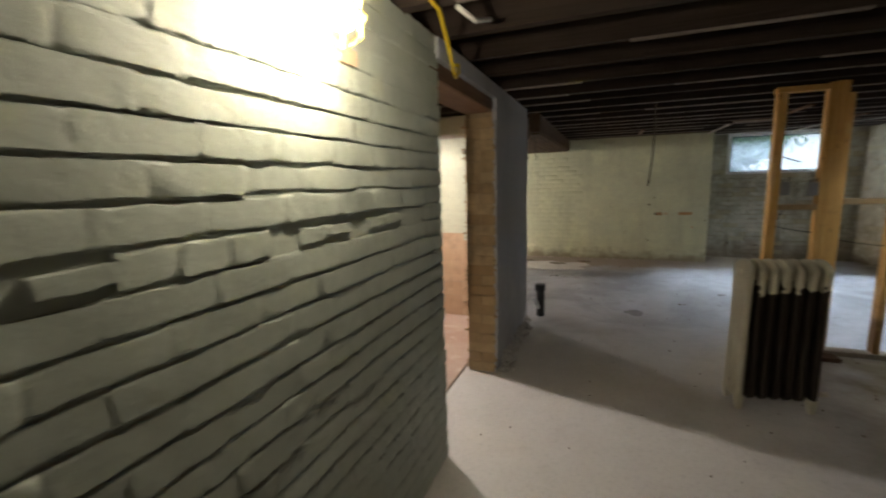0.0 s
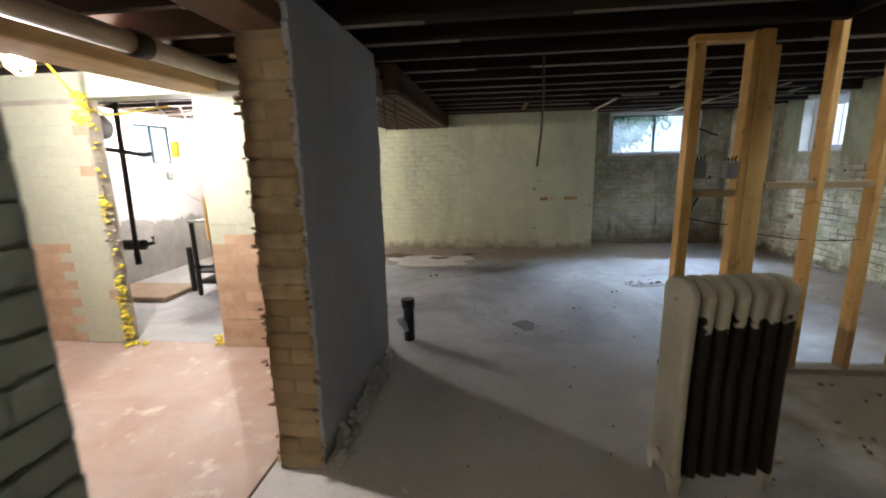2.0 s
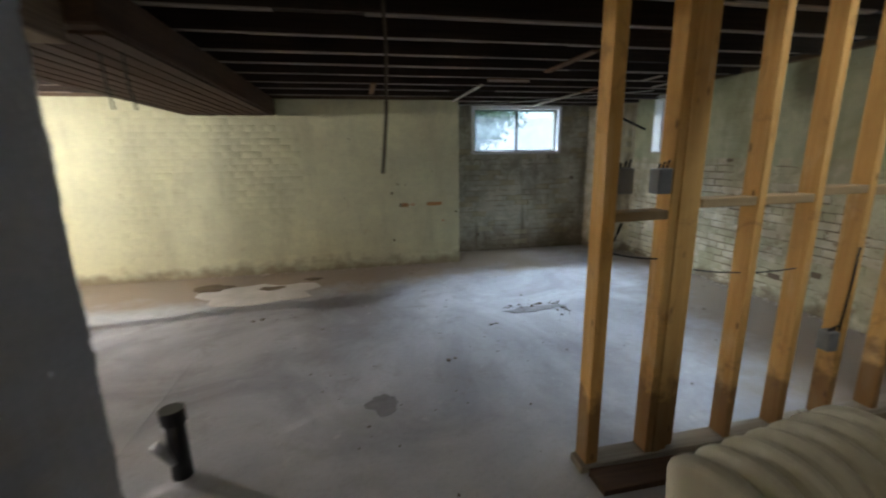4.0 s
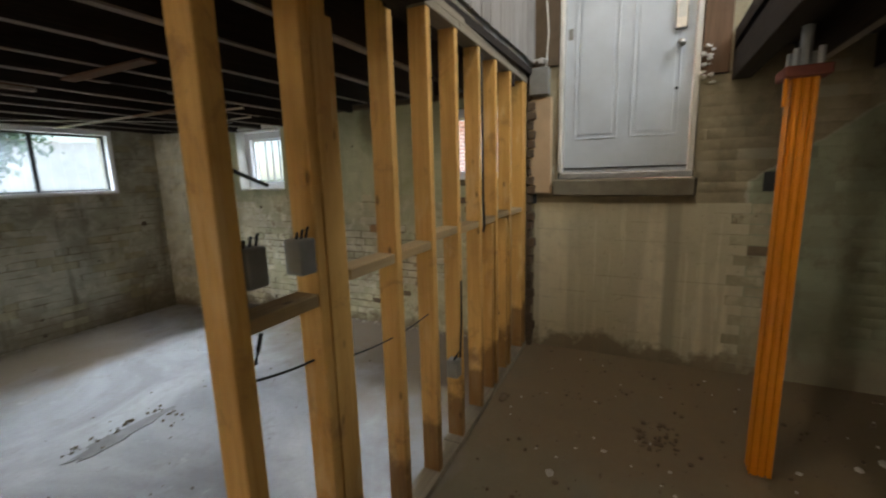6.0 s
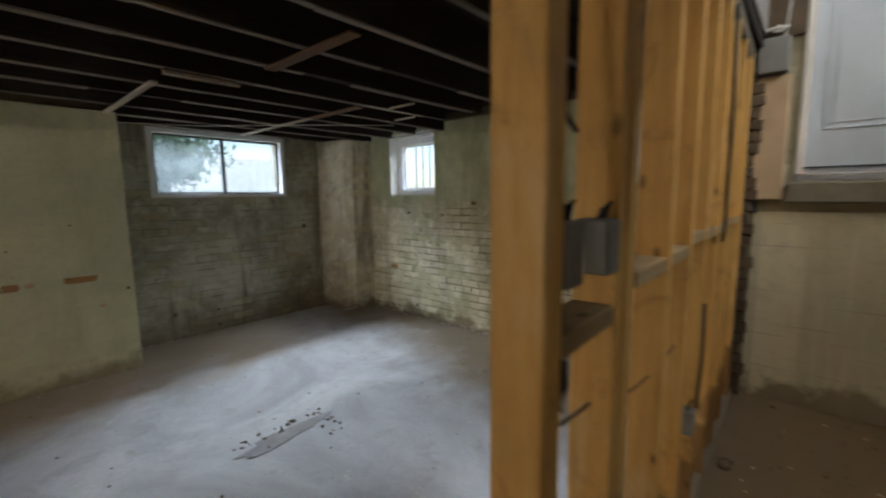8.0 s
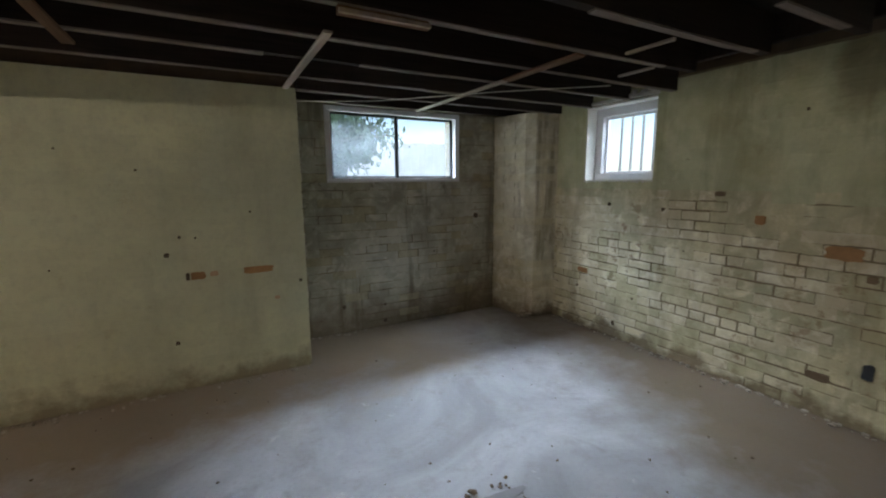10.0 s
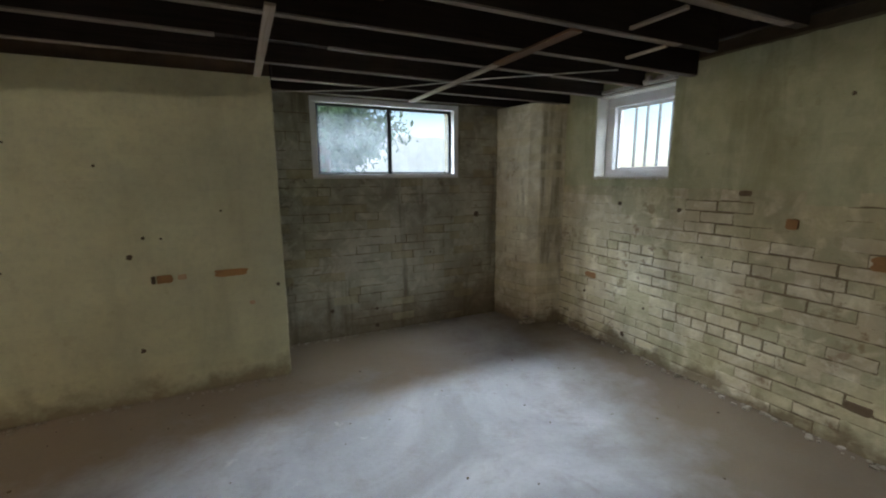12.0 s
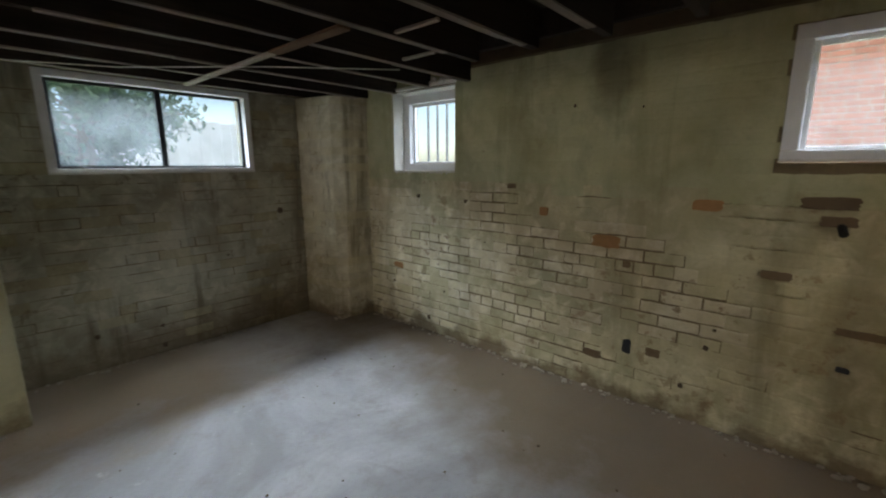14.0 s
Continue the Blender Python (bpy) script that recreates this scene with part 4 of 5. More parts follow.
# raised rib and cast beads down the end section
part("end_rib", box(0.6305 - 0.82, 0.6345 - 0.82, -0.028, -0.006, 0.16, 0.78, 0.0018), RAD_CREAM, rad)
for z in (0.13, 0.84, 0.885):
    part("cast_bead", tube([(0.631 - 0.82, -0.04, z), (0.636 - 0.82, -0.04, z)], 0.006, 8), RAD_CREAM, rad)
for i, yy in ((0, -0.085), (0, 0.055), (n - 1, -0.085), (n - 1, 0.055)):
    x = 0.655 + i * 0.064 - 0.82
    bm = bmesh.new()
    lo, hi = [(-0.014, -0.014), (0.014, -0.014), (0.014, 0.014), (-0.014, 0.014)], [(-0.022, -0.03), (0.022, -0.03), (0.022, 0.03), (-0.022, 0.03)]
    a = [bm.verts.new((x + u, yy * 1.12 + w, 0.001)) for u, w in lo]
    b = [bm.verts.new((x + u, yy + w, 0.088)) for u, w in hi]
    for k in range(4):
        bm.faces.new((a[k], a[(k + 1) % 4], b[(k + 1) % 4], b[k]))
    bm.faces.new(a[::-1])
    bm.faces.new(b)
    part("foot", bm, RAD_CREAM, rad)
part("plug", tube([(0.633 - 0.82, -0.015, 0.84), (0.619 - 0.82, -0.015, 0.84)], 0.022, 8), RAD_CREAM, rad)
part("plug", tube([(0.633 - 0.82, -0.015, 0.13), (0.617 - 0.82, -0.015, 0.13)], 0.028, 8), RAD_CREAM, rad)
part("valve_stub", tube([(0.244, -0.06, 0.11), (0.31, -0.06, 0.11)], 0.016, 8), RAD_CREAM, rad, "pale pipe stub")

# the radiator stands askew and a little out of plumb
turn = Matrix.Rotation(radians(9), 3, "Z")
for o in rad.children:
    for v in o.data.vertices:
        v.co = turn @ v.co
        v.co.x += 0.005 * v.co.z - 0.036
        v.co.y -= 0.01 * v.co.z

# ---- orange jack post ----
post = thing("jack_post", 2.75, 2.595, 0, "orange enamelled ribbed steel jack post", "jack post")
prof = []
for a, b, sx, sy in ((-0.046, 0.046, 1, 0), (-0.046, 0.046, 0, 1), (0.046, -0.046, 1, 0), (0.046, -0.046, 0, 1)):
    for k in range(12):
        t = k / 12
        groove = 0.012 * max(0.0, math.sin(t * math.pi * 6)) if 0.08 < t < 0.92 else 0
        u = a + (b - a) * t
        if sx and a < 0:
            prof.append((u, -0.046 + groove))
        elif sy and a < 0:
            prof.append((0.046 - groove, u))
        elif sx:
            prof.append((u, 0.046 - groove))
        else:
            prof.append((-0.046 + groove, u))
part("column", prism(prof, 1.853, None, (0, 0, 0.002)), ORANGE, post, "orange ribbed column")
part("cap_plate", rel(post, 2.67, 2.83, 2.515, 2.675, 1.856, 1.90, 0.005), OXIDE, post, "red oxide cap plate")
part("latch", rel(post, 2.676, 2.687, 2.655, 2.673, 1.74, 1.853, 0.003), ORANGE, post)
for x, y in ((2.70, 2.555), (2.70, 2.635), (2.80, 2.555), (2.80, 2.635)):
    part("screw", tube([(x - 2.75, y - 2.595, 1.901), (x - 2.75, y - 2.595, 1.97)], 0.013, 8), STEEL, post)
part("jack_screw", tube([(0, 0, 1.901), (0, 0, 2.066)], 0.022, 10), STEEL, post, "steel jack screw")

# ---- pipe stub by the pier ----
stub = thing("drain_pipe_stub", -0.78, 4.36, 0, "black plastic drain stub rising from the floor", "drain pipe")
part("riser", tube([(0, 0, 0.002), (0, 0, 0.20), (-0.004, 0.005, 0.30)], 0.042, 14), BLACK_PLASTIC, stub, "", True)
part("collar", tube([(-0.004, 0.005, 0.27), (-0.006, 0.006, 0.335)], 0.052, 14), BLACK_PLASTIC, stub)
part("branch", tube([(-0.01, -0.02, 0.09), (-0.07, -0.05, 0.20)], 0.026, 10), STEEL, stub, "grey branch pipe", True)

# ---- straps, boards and cables under the ceiling ----
def strap(x0, x1, y0, y1, label, m=LATH_Y, z=CEIL - 0.012, h=0.014):
    bm = box(x0, x1, y0, y1, z - h, z, 0.002, None, 0.0015)
    return tagged(linked("ceiling_strap", bm, m), label, "wood strap", "loose straps under the joists")


strap(1.245, 1.285, 6.53, 7.74, "pale wooden strap nailed under dark joists")
strap(2.455, 2.50, 6.90, 8.22, "pale wooden strap nailed under dark joists")
strap(2.445, 2.51, 6.27, 6.895, "brown board end under dark joists", BEAM_Y)
strap(3.03, 3.05, 6.26, 6.50, "thin lath scrap under dark joists")
strap(2.665, 2.685, 5.90, 6.16, "thin lath scrap under dark joists")
strap(1.57, 1.63, 5.15, 5.86, "short brown board under dark joists", BEAM_Y)
strap(0.235, 0.285, 6.55, 7.2, "brown board hanging under dark joists", BEAM_Y)
tagged(linked("ceiling_board", box(1.24, 1.62, 6.275, 6.30, CEIL - 0.032, CEIL + 0.085, 0.003), BEAM_Y), "short brown board on edge under joists", "board")
tagged(linked("ceiling_board_edge", box(1.24, 1.62, 6.255, 6.274, CEIL - 0.032, CEIL - 0.015, 0.002), LATH_Y), "pale lath along a board under joists", "lath")
cord("ceiling_cable", [(1.36, 8.3, 2.04), (2.0, 7.9, 2.03), (2.6, 7.2, 2.025), (3.2, 6.7, 2.03)], 0.004, WHITE_CORD, "thin pale wire under the joists")
hang = [(0.215, 4.50, 2.2495), (0.225, 4.50, 1.85), (0.215, 4.49, 1.6), (0.195, 4.48, 1.40), (0.185, 4.475, 1.32)]
cord("hanging_cable", hang, 0.009, plain("brown_cable", (0.09, 0.07, 0.05), 0.7), "thick dark cable hanging from the joists")
for dx in (0, 0.09):
    cord("hanging_wire", [(-1.0 + dx, 4.75, 1.88), (-1.0 + dx, 4.76, 1.72), (-0.985 + dx, 4.76, 1.62)], 0.004, BLACK_CORD, "dark wire hanging below the girder")

# ---- string of work lamps ----
def work_lamp(x, y, z, m, label, r=0.034, cage=True):
    t = thing("work_lamp", x, y, z, label, "work lamp", "string of work lamps")
    bm = bmesh.new()
    bmesh.ops.create_uvsphere(bm, u_segments=14, v_segments=10, radius=r)
    part("bulb", bm, m, t, "lit bulb", True)
    part("socket", tube([(0, 0, r + 0.001), (0, 0, r + 0.06)], 0.022, 10), YELLOW_CORD, t, "yellow socket")
    if cage:
        for k in range(6):
            a = math.pi * 2 * k / 6
            c, s = math.cos(a), math.sin(a)
            part("cage_wire", tube([(0.022 * c, 0.022 * s, r + 0.03), (0.055 * c, 0.055 * s, 0.02), (0.05 * c, 0.05 * s, -0.04), (0.012 * c, 0.012 * s, -0.07)], 0.0028, 5), YELLOW_CORD, t)
        part("cage_ring", tube([(0.056 * math.cos(q), 0.056 * math.sin(q), 0.0) for q in (2 * math.pi * i / 14 for i in range(15))], 0.0028, 5), YELLOW_CORD, t)
    return t


work_lamp(-0.745, 0.935, 1.797, BULB_WARM, "lit work lamp in a yellow wire cage")
work_lamp(-2.42, 3.24, 1.90, BULB_WHITE, "lit work lamp in the back room")
work_lamp(-3.78, 6.23, 1.78, BULB_BACK, "bare lit bulb on a white cord", 0.034, False)
# added fill light: an unseen bulb that warms the door wall, studs and floor
landing = work_lamp(2.0, 3.2, 3.9, FILL_LANDING, "added fill bulb above the stairwell, out of view", 0.04, False)
part("cable", tube([(0, 0, 0.1005), (0, 0, 0.8995)], 0.005, 6), WHITE_CORD, landing)
cord("yellow_extension_cord", [(-0.745, 0.935, 1.891), (-0.745, 0.95, 1.98), (-0.745, 1.02, 2.035), (-0.74, 1.25, 2.04), (-0.76, 1.6, 2.035), (-0.80, 1.8, 1.96), (-0.82, 1.92, 1.89), (-0.83, 1.97, 1.885), (-0.825, 2.0, 1.91), (-0.82, 1.98, 1.94), (-0.83, 1.94, 1.93)], 0.008, YELLOW_CORD, "yellow extension cord looped beside the opening", "cord", 8)
cord("white_cord_scrap", [(-0.70, 1.62, 2.045), (-0.66, 1.72, 2.02), (-0.62, 1.80, 2.045)], 0.01, WHITE_CORD, "white cord scrap on the ceiling", "cord")
cord("yellow_extension_cord", [(-2.42, 3.24, 1.995), (-2.6, 3.5, 2.0), (-2.95, 4.05, 1.80), (-2.98, 4.25, 1.76), (-2.75, 4.6, 1.86)], 0.007, YELLOW_CORD, "yellow extension cord into the back room", "cord", 8)
cord("lamp_cable", [(-3.78, 6.23, 1.87), (-3.82, 6.2, 1.95), (-3.9, 6.1, 2.2495)], 0.009, WHITE_CORD, "white lamp cord in the back room", "cord")
cord("lamp_cable", [(-3.9, 4.7, 2.2495)] + sagging((-3.6, 4.7, 1.86), (-2.3, 4.9, 1.90), 0.06) + [(-2.2, 4.9, 2.2495)], 0.008, WHITE_CORD, "white cable slung under the ceiling", "cord")
cord("lamp_cable", [(-4.0, 5.0, 2.2495)] + sagging((-3.7, 5.0, 1.80), (-2.6, 5.0, 1.84), 0.03) + [(-2.4, 5.0, 2.2495)], 0.006, WHITE_CORD, "white cable slung under the ceiling", "cord")
drop = cord("drop_socket", [(-3.1, 4.9, 2.2495), (-3.1, 4.9, 1.9), (-3.0, 4.9, 1.8), (-2.98, 4.9, 1.6)], 0.007, WHITE_CORD, "white drop cord with a yellow socket", "socket")
part("socket", box(-3.02, -2.95, 4.88, 4.92, 1.46, 1.60, 0.008), FOAM, drop, "yellow socket")

# ---- back room ----
cord("waste_pipe", [(-1.82, SOUTH + 0.01, 1.95), (-1.82, 4.135, 1.95)], 0.05, plain("rusty_grey_iron", (0.28, 0.25, 0.21), 0.7, 0.2), "grey iron waste pipe under the joists", "pipe", 14)
cord("pipe_collar", [(-1.82, 3.24, 1.95), (-1.82, 3.34, 1.95)], 0.062, IRON, "black coupling on the waste pipe", "pipe coupling", 14)
gas = cord("gas_pipe", [(-3.50, 4.9, 2.2495), (-3.52, 4.9, 1.6), (-3.55, 4.9, 0.56)], 0.022, IRON, "black gas pipe hanging from the ceiling", "pipe", 10)
cord("gas_pipe", [(-3.70, 4.88, 2.2495), (-3.70, 4.88, 1.95), (-3.70, 4.88, 1.57), (-3.66, 4.88, 1.55), (-3.28, 4.88, 1.49), (-3.22, 4.88, 1.50)], 0.02, IRON, "black gas pipe with elbow", "pipe", 10)
cord("flue_thimble", [(WEST + 0.002, 5.62, 1.82), (WEST + 0.12, 5.60, 1.82)], 0.13, IRON, "black round flue opening in a white wall", "flue", 20)
part("valve_body", tube([(-3.72, 4.95, 0.64), (-3.50, 4.95, 0.64)], 0.05, 12), IRON, gas)
part("valve_lever", tube([(-3.50, 4.95, 0.64), (-3.40, 4.95, 0.66), (-3.40, 4.95, 0.72)], 0.018, 8), IRON, gas)
part("valve_outlet", tube([(-3.55, 4.90, 0.58), (-3.55, 4.90, 0.46)], 0.028, 10), IRON, gas)
table = thing("metal_stand", -3.1, 5.5, 0, "black metal stand with two shelves", "stand")
for x in (-0.19, 0.15):
    for y in (-0.15, 0.15):
        part("leg", box(x - 0.018, x + 0.018, y - 0.018, y + 0.018, 0.002, 0.80, 0.003), IRON, table)
for z in (0.14, 0.26, 0.802):
    part("shelf", box(-0.22, 0.18, -0.18, 0.18, z, z + 0.02, 0.003), IRON if z < 0.7 else GREY_BOX, table)
b = thing("plastic_bottle", -3.11, 5.46, 0.823, "clear bottle with a blue label", "bottle")
part("body", tube([(0, 0, 0.0), (0, 0, 0.12), (0, 0, 0.16), (0, 0, 0.19)], 0.045, 12), VINYL, b, "", True)
part("label", tube([(0, 0, 0.03), (0, 0, 0.11)], 0.0465, 12), BLUE, b, "blue paper label")
part("cap", tube([(0, 0, 0.191), (0, 0, 0.215)], 0.018, 10), VINYL, b)
t = thing("drain_riser", -3.48, 5.5, 0, "black drain riser in the back room floor", "drain pipe")
part("riser", tube([(0, 0, 0.002), (0, 0, 0.5)], 0.03, 10), IRON, t)
part("arm", tube([(0.03, 0, 0.28), (0.24, 0, 0.28)], 0.02, 10), IRON, t)
tagged(linked("floor_hatch", box(-4.35, -3.5, 5.1, 5.62, 0.001, 0.055, 0.008), plain("brown_hatch_board", (0.28, 0.21, 0.15), 0.9, 0, 0.3, 6, 0.4)), "brown boarded pit cover on the floor", "pit cover")
tagged(linked("electric_panel", box(-2.42, -2.22, 6.3, 6.36, 1.05, 1.6, 0.008), GREY_BOX), "grey electric panel on a post", "electric panel")
tagged(linked("panel_post", box(-2.36, -2.28, 6.361, 6.44, 0.0, CEIL - 0.01, 0.004), OLD_WOOD_Z), "grey wooden post behind the panel", "post")
tagged(linked("wall_outlet", box(WEST, WEST + 0.05, 6.55, 6.66, 1.22, 1.32, 0.006), GREY_BOX), "grey outlet box under the window", "outlet")
cord("outlet_cable", [(WEST + 0.04, 6.62, 1.24), (WEST + 0.1, 6.8, 1.0), (WEST + 0.15, 7.1, 0.80), (WEST + 0.15, 7.4, 0.78)], 0.008, STEEL, "grey cable looping down a white wall")
tagged(linked("orange_shim", box(-2.215, -2.202, 4.12, 4.16, 0.84, 1.16, 0.003), PINE_Z), "orange wooden batten at the opening edge", "batten")
# yellow foam bursting from the broken jamb
fo = [(-3.035 + rnd.uniform(-0.02, 0.025), 4.135 + rnd.uniform(-0.012, 0.05), z / 200, rnd.uniform(0.010, 0.026)) for z in range(6, 372) if rnd.random() < (0.8 if z < 110 or 205 < z < 235 or z > 330 else 0.1)]
fo += [(-3.06 + rnd.uniform(-0.05, 0.05), 4.14, 1.70 + rnd.uniform(0, 0.18), rnd.uniform(0.03, 0.05)) for _ in range(9)]
lumps("jamb_foam", fo, FOAM, "yellow insulation bursting from the broken jamb", "insulation")
lumps("broken_jamb", [(-3.04 + rnd.uniform(-0.02, 0.012), 4.137 + rnd.uniform(-0.006, 0.08), 0.02 + 1.8 * rnd.random(), rnd.uniform(0.006, 0.02)) for _ in range(260)], MORTAR, "broken buff brick and mortar along the jamb", "broken brick")
lumps("jamb_crumbs", [(-2.24 + rnd.uniform(-0.03, 0.03), 4.13, rnd.uniform(0, 0.09), rnd.uniform(0.015, 0.03)) for _ in range(10)]
      + [(-2.95 + rnd.uniform(-0.06, 0.1), 4.1 + rnd.uniform(-0.04, 0.04), 0.004, rnd.uniform(0.012, 0.03)) for _ in range(9)], FOAM, "yellow crumbs at the foot of the opening", "crumbs")

lumps("pier_mortar", [(-1.103 + rnd.uniform(-0.012, 0.004), 2.912 + rnd.uniform(-0.012, 0.02), 0.02 + 1.82 * rnd.random(), rnd.uniform(0.005, 0.018)) for _ in range(38)]
      + [(-0.895 + rnd.uniform(-0.012, 0.006), 2.915 + rnd.uniform(-0.01, 0.015), 0.02 + 1.82 * rnd.random(), rnd.uniform(0.005, 0.015)) for _ in range(45)], TAN_MORTAR, "crumbling tan mortar along the pier's broken edge", "mortar")

# ---- litter on the floors ----
lumps("pier_rubble", [(-0.872 + 0.055 * rnd.random() ** 2, 2.96 + 1.12 * rnd.random(), rnd.uniform(0, 0.11) * rnd.random(), rnd.uniform(0.008, 0.036)) for _ in range(170)]
      + [(-0.80, 3.0, 0.0, 0.03), (-0.84, 2.97, 0.0, 0.035)], RUBBLE, "pale mortar rubble along the foot of the pier", "rubble")
lumps("earth_clods", [(rnd.uniform(1.6, 3.85), rnd.uniform(1.4, 3.92), 0.0, rnd.uniform(0.004, 0.016)) for _ in range(260)]
      + [(2.85 + rnd.uniform(-0.15, 0.15), 3.06 + rnd.uniform(-0.12, 0.12), 0, rnd.uniform(0.008, 0.02)) for _ in range(40)]
      + [(2.92 + rnd.uniform(-0.04, 0.04), 3.97, 0, rnd.uniform(0.012, 0.03)) for _ in range(8)], EARTH, "brown clods and grit on the floor", "dirt")
lumps("pale_chips", [(rnd.uniform(1.5, 3.8), rnd.uniform(1.3, 3.9), 0.0, rnd.uniform(0.005, 0.013)) for _ in range(60)]
      + [(2.31, 3.53, 0, 0.024), (2.6, 3.3, 0, 0.016), (3.05, 2.02, 0, 0.025), (2.95, 2.15, 0, 0.02), (2.6, 2.35, 0, 0.02)], RUBBLE, "pale plaster chips on the earthy floor", "chips")
lumps("floor_grit", [(rnd.uniform(-0.8, 3.7), rnd.uniform(1.0, 7.7), 0.0, rnd.uniform(0.003, 0.009)) for _ in range(240)], EARTH, "dark grit scattered over the concrete", "grit")
lumps("wall_foot_crumbs", [(EAST - 0.01 - 0.06 * rnd.random() ** 2, rnd.uniform(4.2, 7.8), 0, rnd.uniform(0.006, 0.02)) for _ in range(120)]
      + [(rnd.uniform(-1.8, CREAM_END), CREAM_Y - 0.02 - 0.07 * rnd.random() ** 2, 0, rnd.uniform(0.006, 0.018)) for _ in range(90)]
      + [(rnd.uniform(1.4, 3.4), NORTH - 0.02 - 0.06 * rnd.random() ** 2, 0, rnd.uniform(0.006, 0.016)) for _ in range(60)]
      + [(3.5 + rnd.uniform(-0.06, 0.1), 7.93 + rnd.uniform(-0.05, 0.02), rnd.uniform(0, 0.05), rnd.uniform(0.012, 0.03)) for _ in range(14)], MORTAR, "mortar crumbs along the wall foot", "crumbs")


def patch(name, x, y, rx, ry, seed, m, label, h=0.006, rough=0.35):
    return tagged(linked(name, prism(blob(rx, ry, seed, 26, rough), h, None, (x, y, 0.001)), m), label, "floor patch")


patch("levelling_patch", -0.95, 7.05, 0.62, 0.34, 3, PATCH, "pale thin levelling patch on the concrete", 0.005, 0.5)
patch("broken_patch", -0.92, 7.17, 0.13, 0.06, 5, EARTH, "brown hole in the levelling patch", 0.009, 0.5)
patch("broken_patch", -1.55, 7.33, 0.18, 0.12, 6, EARTH, "brown broken patch beside the wall", 0.012, 0.5)
patch("broken_patch", -0.5, 7.45, 0.10, 0.05, 8, EARTH, "brown broken patch on the floor", 0.007, 0.5)
patch("broken_patch", 0.14, 4.72, 0.10, 0.10, 9, DARK_PATCH, "grey broken patch in the concrete", 0.002, 0.5)
patch("broken_patch", 1.62, 5.95, 0.29, 0.065, 11, DARK_PATCH, "grey broken patch in the concrete", 0.002, 0.5)
lumps("patch_crumbs", [(1.24 + 0.66 * rnd.random() ** 0.8, 6.05 + rnd.uniform(-0.05, 0.03), 0.001, rnd.uniform(0.004, 0.014)) for i in range(30)]
      + [(1.84 + rnd.uniform(-0.06, 0.06), 5.75 + 0.2 * rnd.random(), 0.001, rnd.uniform(0.004, 0.011)) for i in range(16)]
      + [(0.62, 5.15, 0, 0.016), (0.67, 5.17, 0, 0.013), (1.10, 5.68, 0, 0.015), (1.15, 5.7, 0, 0.01), (-0.89, 6.22, 0, 0.02), (-0.82, 6.25, 0, 0.016)], EARTH, "dark crumbs round the broken patch", "crumbs")
tagged(linked("slab_joint", box(-1.152, -1.141, SOUTH, 4.1, -0.05, 0.0035), DARK_BRICK), kind="structure")

# ---- outdoors ----
bm = bmesh.new()
R, gx0, gx1, gy0, gy1, gz = 400.0, WEST - 0.3, EAST + 0.3, SOUTH - 0.2, NORTH + 0.3, 1.22
inner = [bm.verts.new((x, y, gz)) for x, y in ((gx0, gy0), (gx1 + 0.03, gy0), (gx1 + 0.03, gy1), (gx0, gy1))]
outer = [bm.verts.new((x, y, gz)) for x, y in ((-R, -R), (R, -R), (R, R), (-R, R))]
for i in range(4):
    bm.faces.new((outer[i], outer[(i + 1) % 4], inner[(i + 1) % 4], inner[i]))
tagged(linked("ground", bm, LAWN), kind="structure")


def leafy_tree(x, y, z, height, spread, seed, label):
    g = random.Random(seed)
    t = thing("garden_tree", x, y, z, label, "tree", "garden trees")
    bm = bmesh.new()
    rings = [(0, 0.11), (0.3, 0.09), (0.6, 0.06), (1.0, 0.02)]
    last = None
    for f, r in rings:
        ring = [bm.verts.new((r * math.cos(a) + 0.06 * math.sin(5 * f), r * math.sin(a), f * height * 0.95)) for a in (2 * math.pi * i / 8 for i in range(8))]
        if last:
            for i in range(8):
                bm.faces.new((last[i], last[(i + 1) % 8], ring[(i + 1) % 8], ring[i]))
        last = ring
    tips = []
    for i in range(44):
        f = g.uniform(0.03, 0.62)
        a = g.uniform(0, 6.28)
        r = spread * (1.05 - f * 0.85) * g.uniform(0.6, 1.0)
        p, q = Vector((0, 0, f * height * 0.9)), Vector((r * math.cos(a), r * math.sin(a), f * height * 0.9 + g.uniform(-0.1, 0.5)))
        tube([p, p.lerp(q, 0.5) + Vector((0, 0, 0.08)), q], 0.016, 5, bm)
        tips += [p.lerp(q, k) for k in (0.35, 0.55, 0.7, 0.85, 1.0)]
    part("trunk", bm, BARK, t)
    bm = bmesh.new()
    for p in tips:
        for _ in range(64):
            c = p + Vector([g.gauss(0, 0.17) for _ in range(3)])
            m = Euler([g.uniform(0, 6.28) for _ in range(3)]).to_matrix()
            l, w = g.uniform(0.05, 0.09), g.uniform(0.02, 0.035)
            bm.faces.new([bm.verts.new(c + m @ Vector(v)) for v in ((-l, 0, 0), (0, -w, 0.01), (l, 0, 0), (0, w, 0.01))])
    part("crown", bm, LEAF, t, "loose green foliage")
    return t


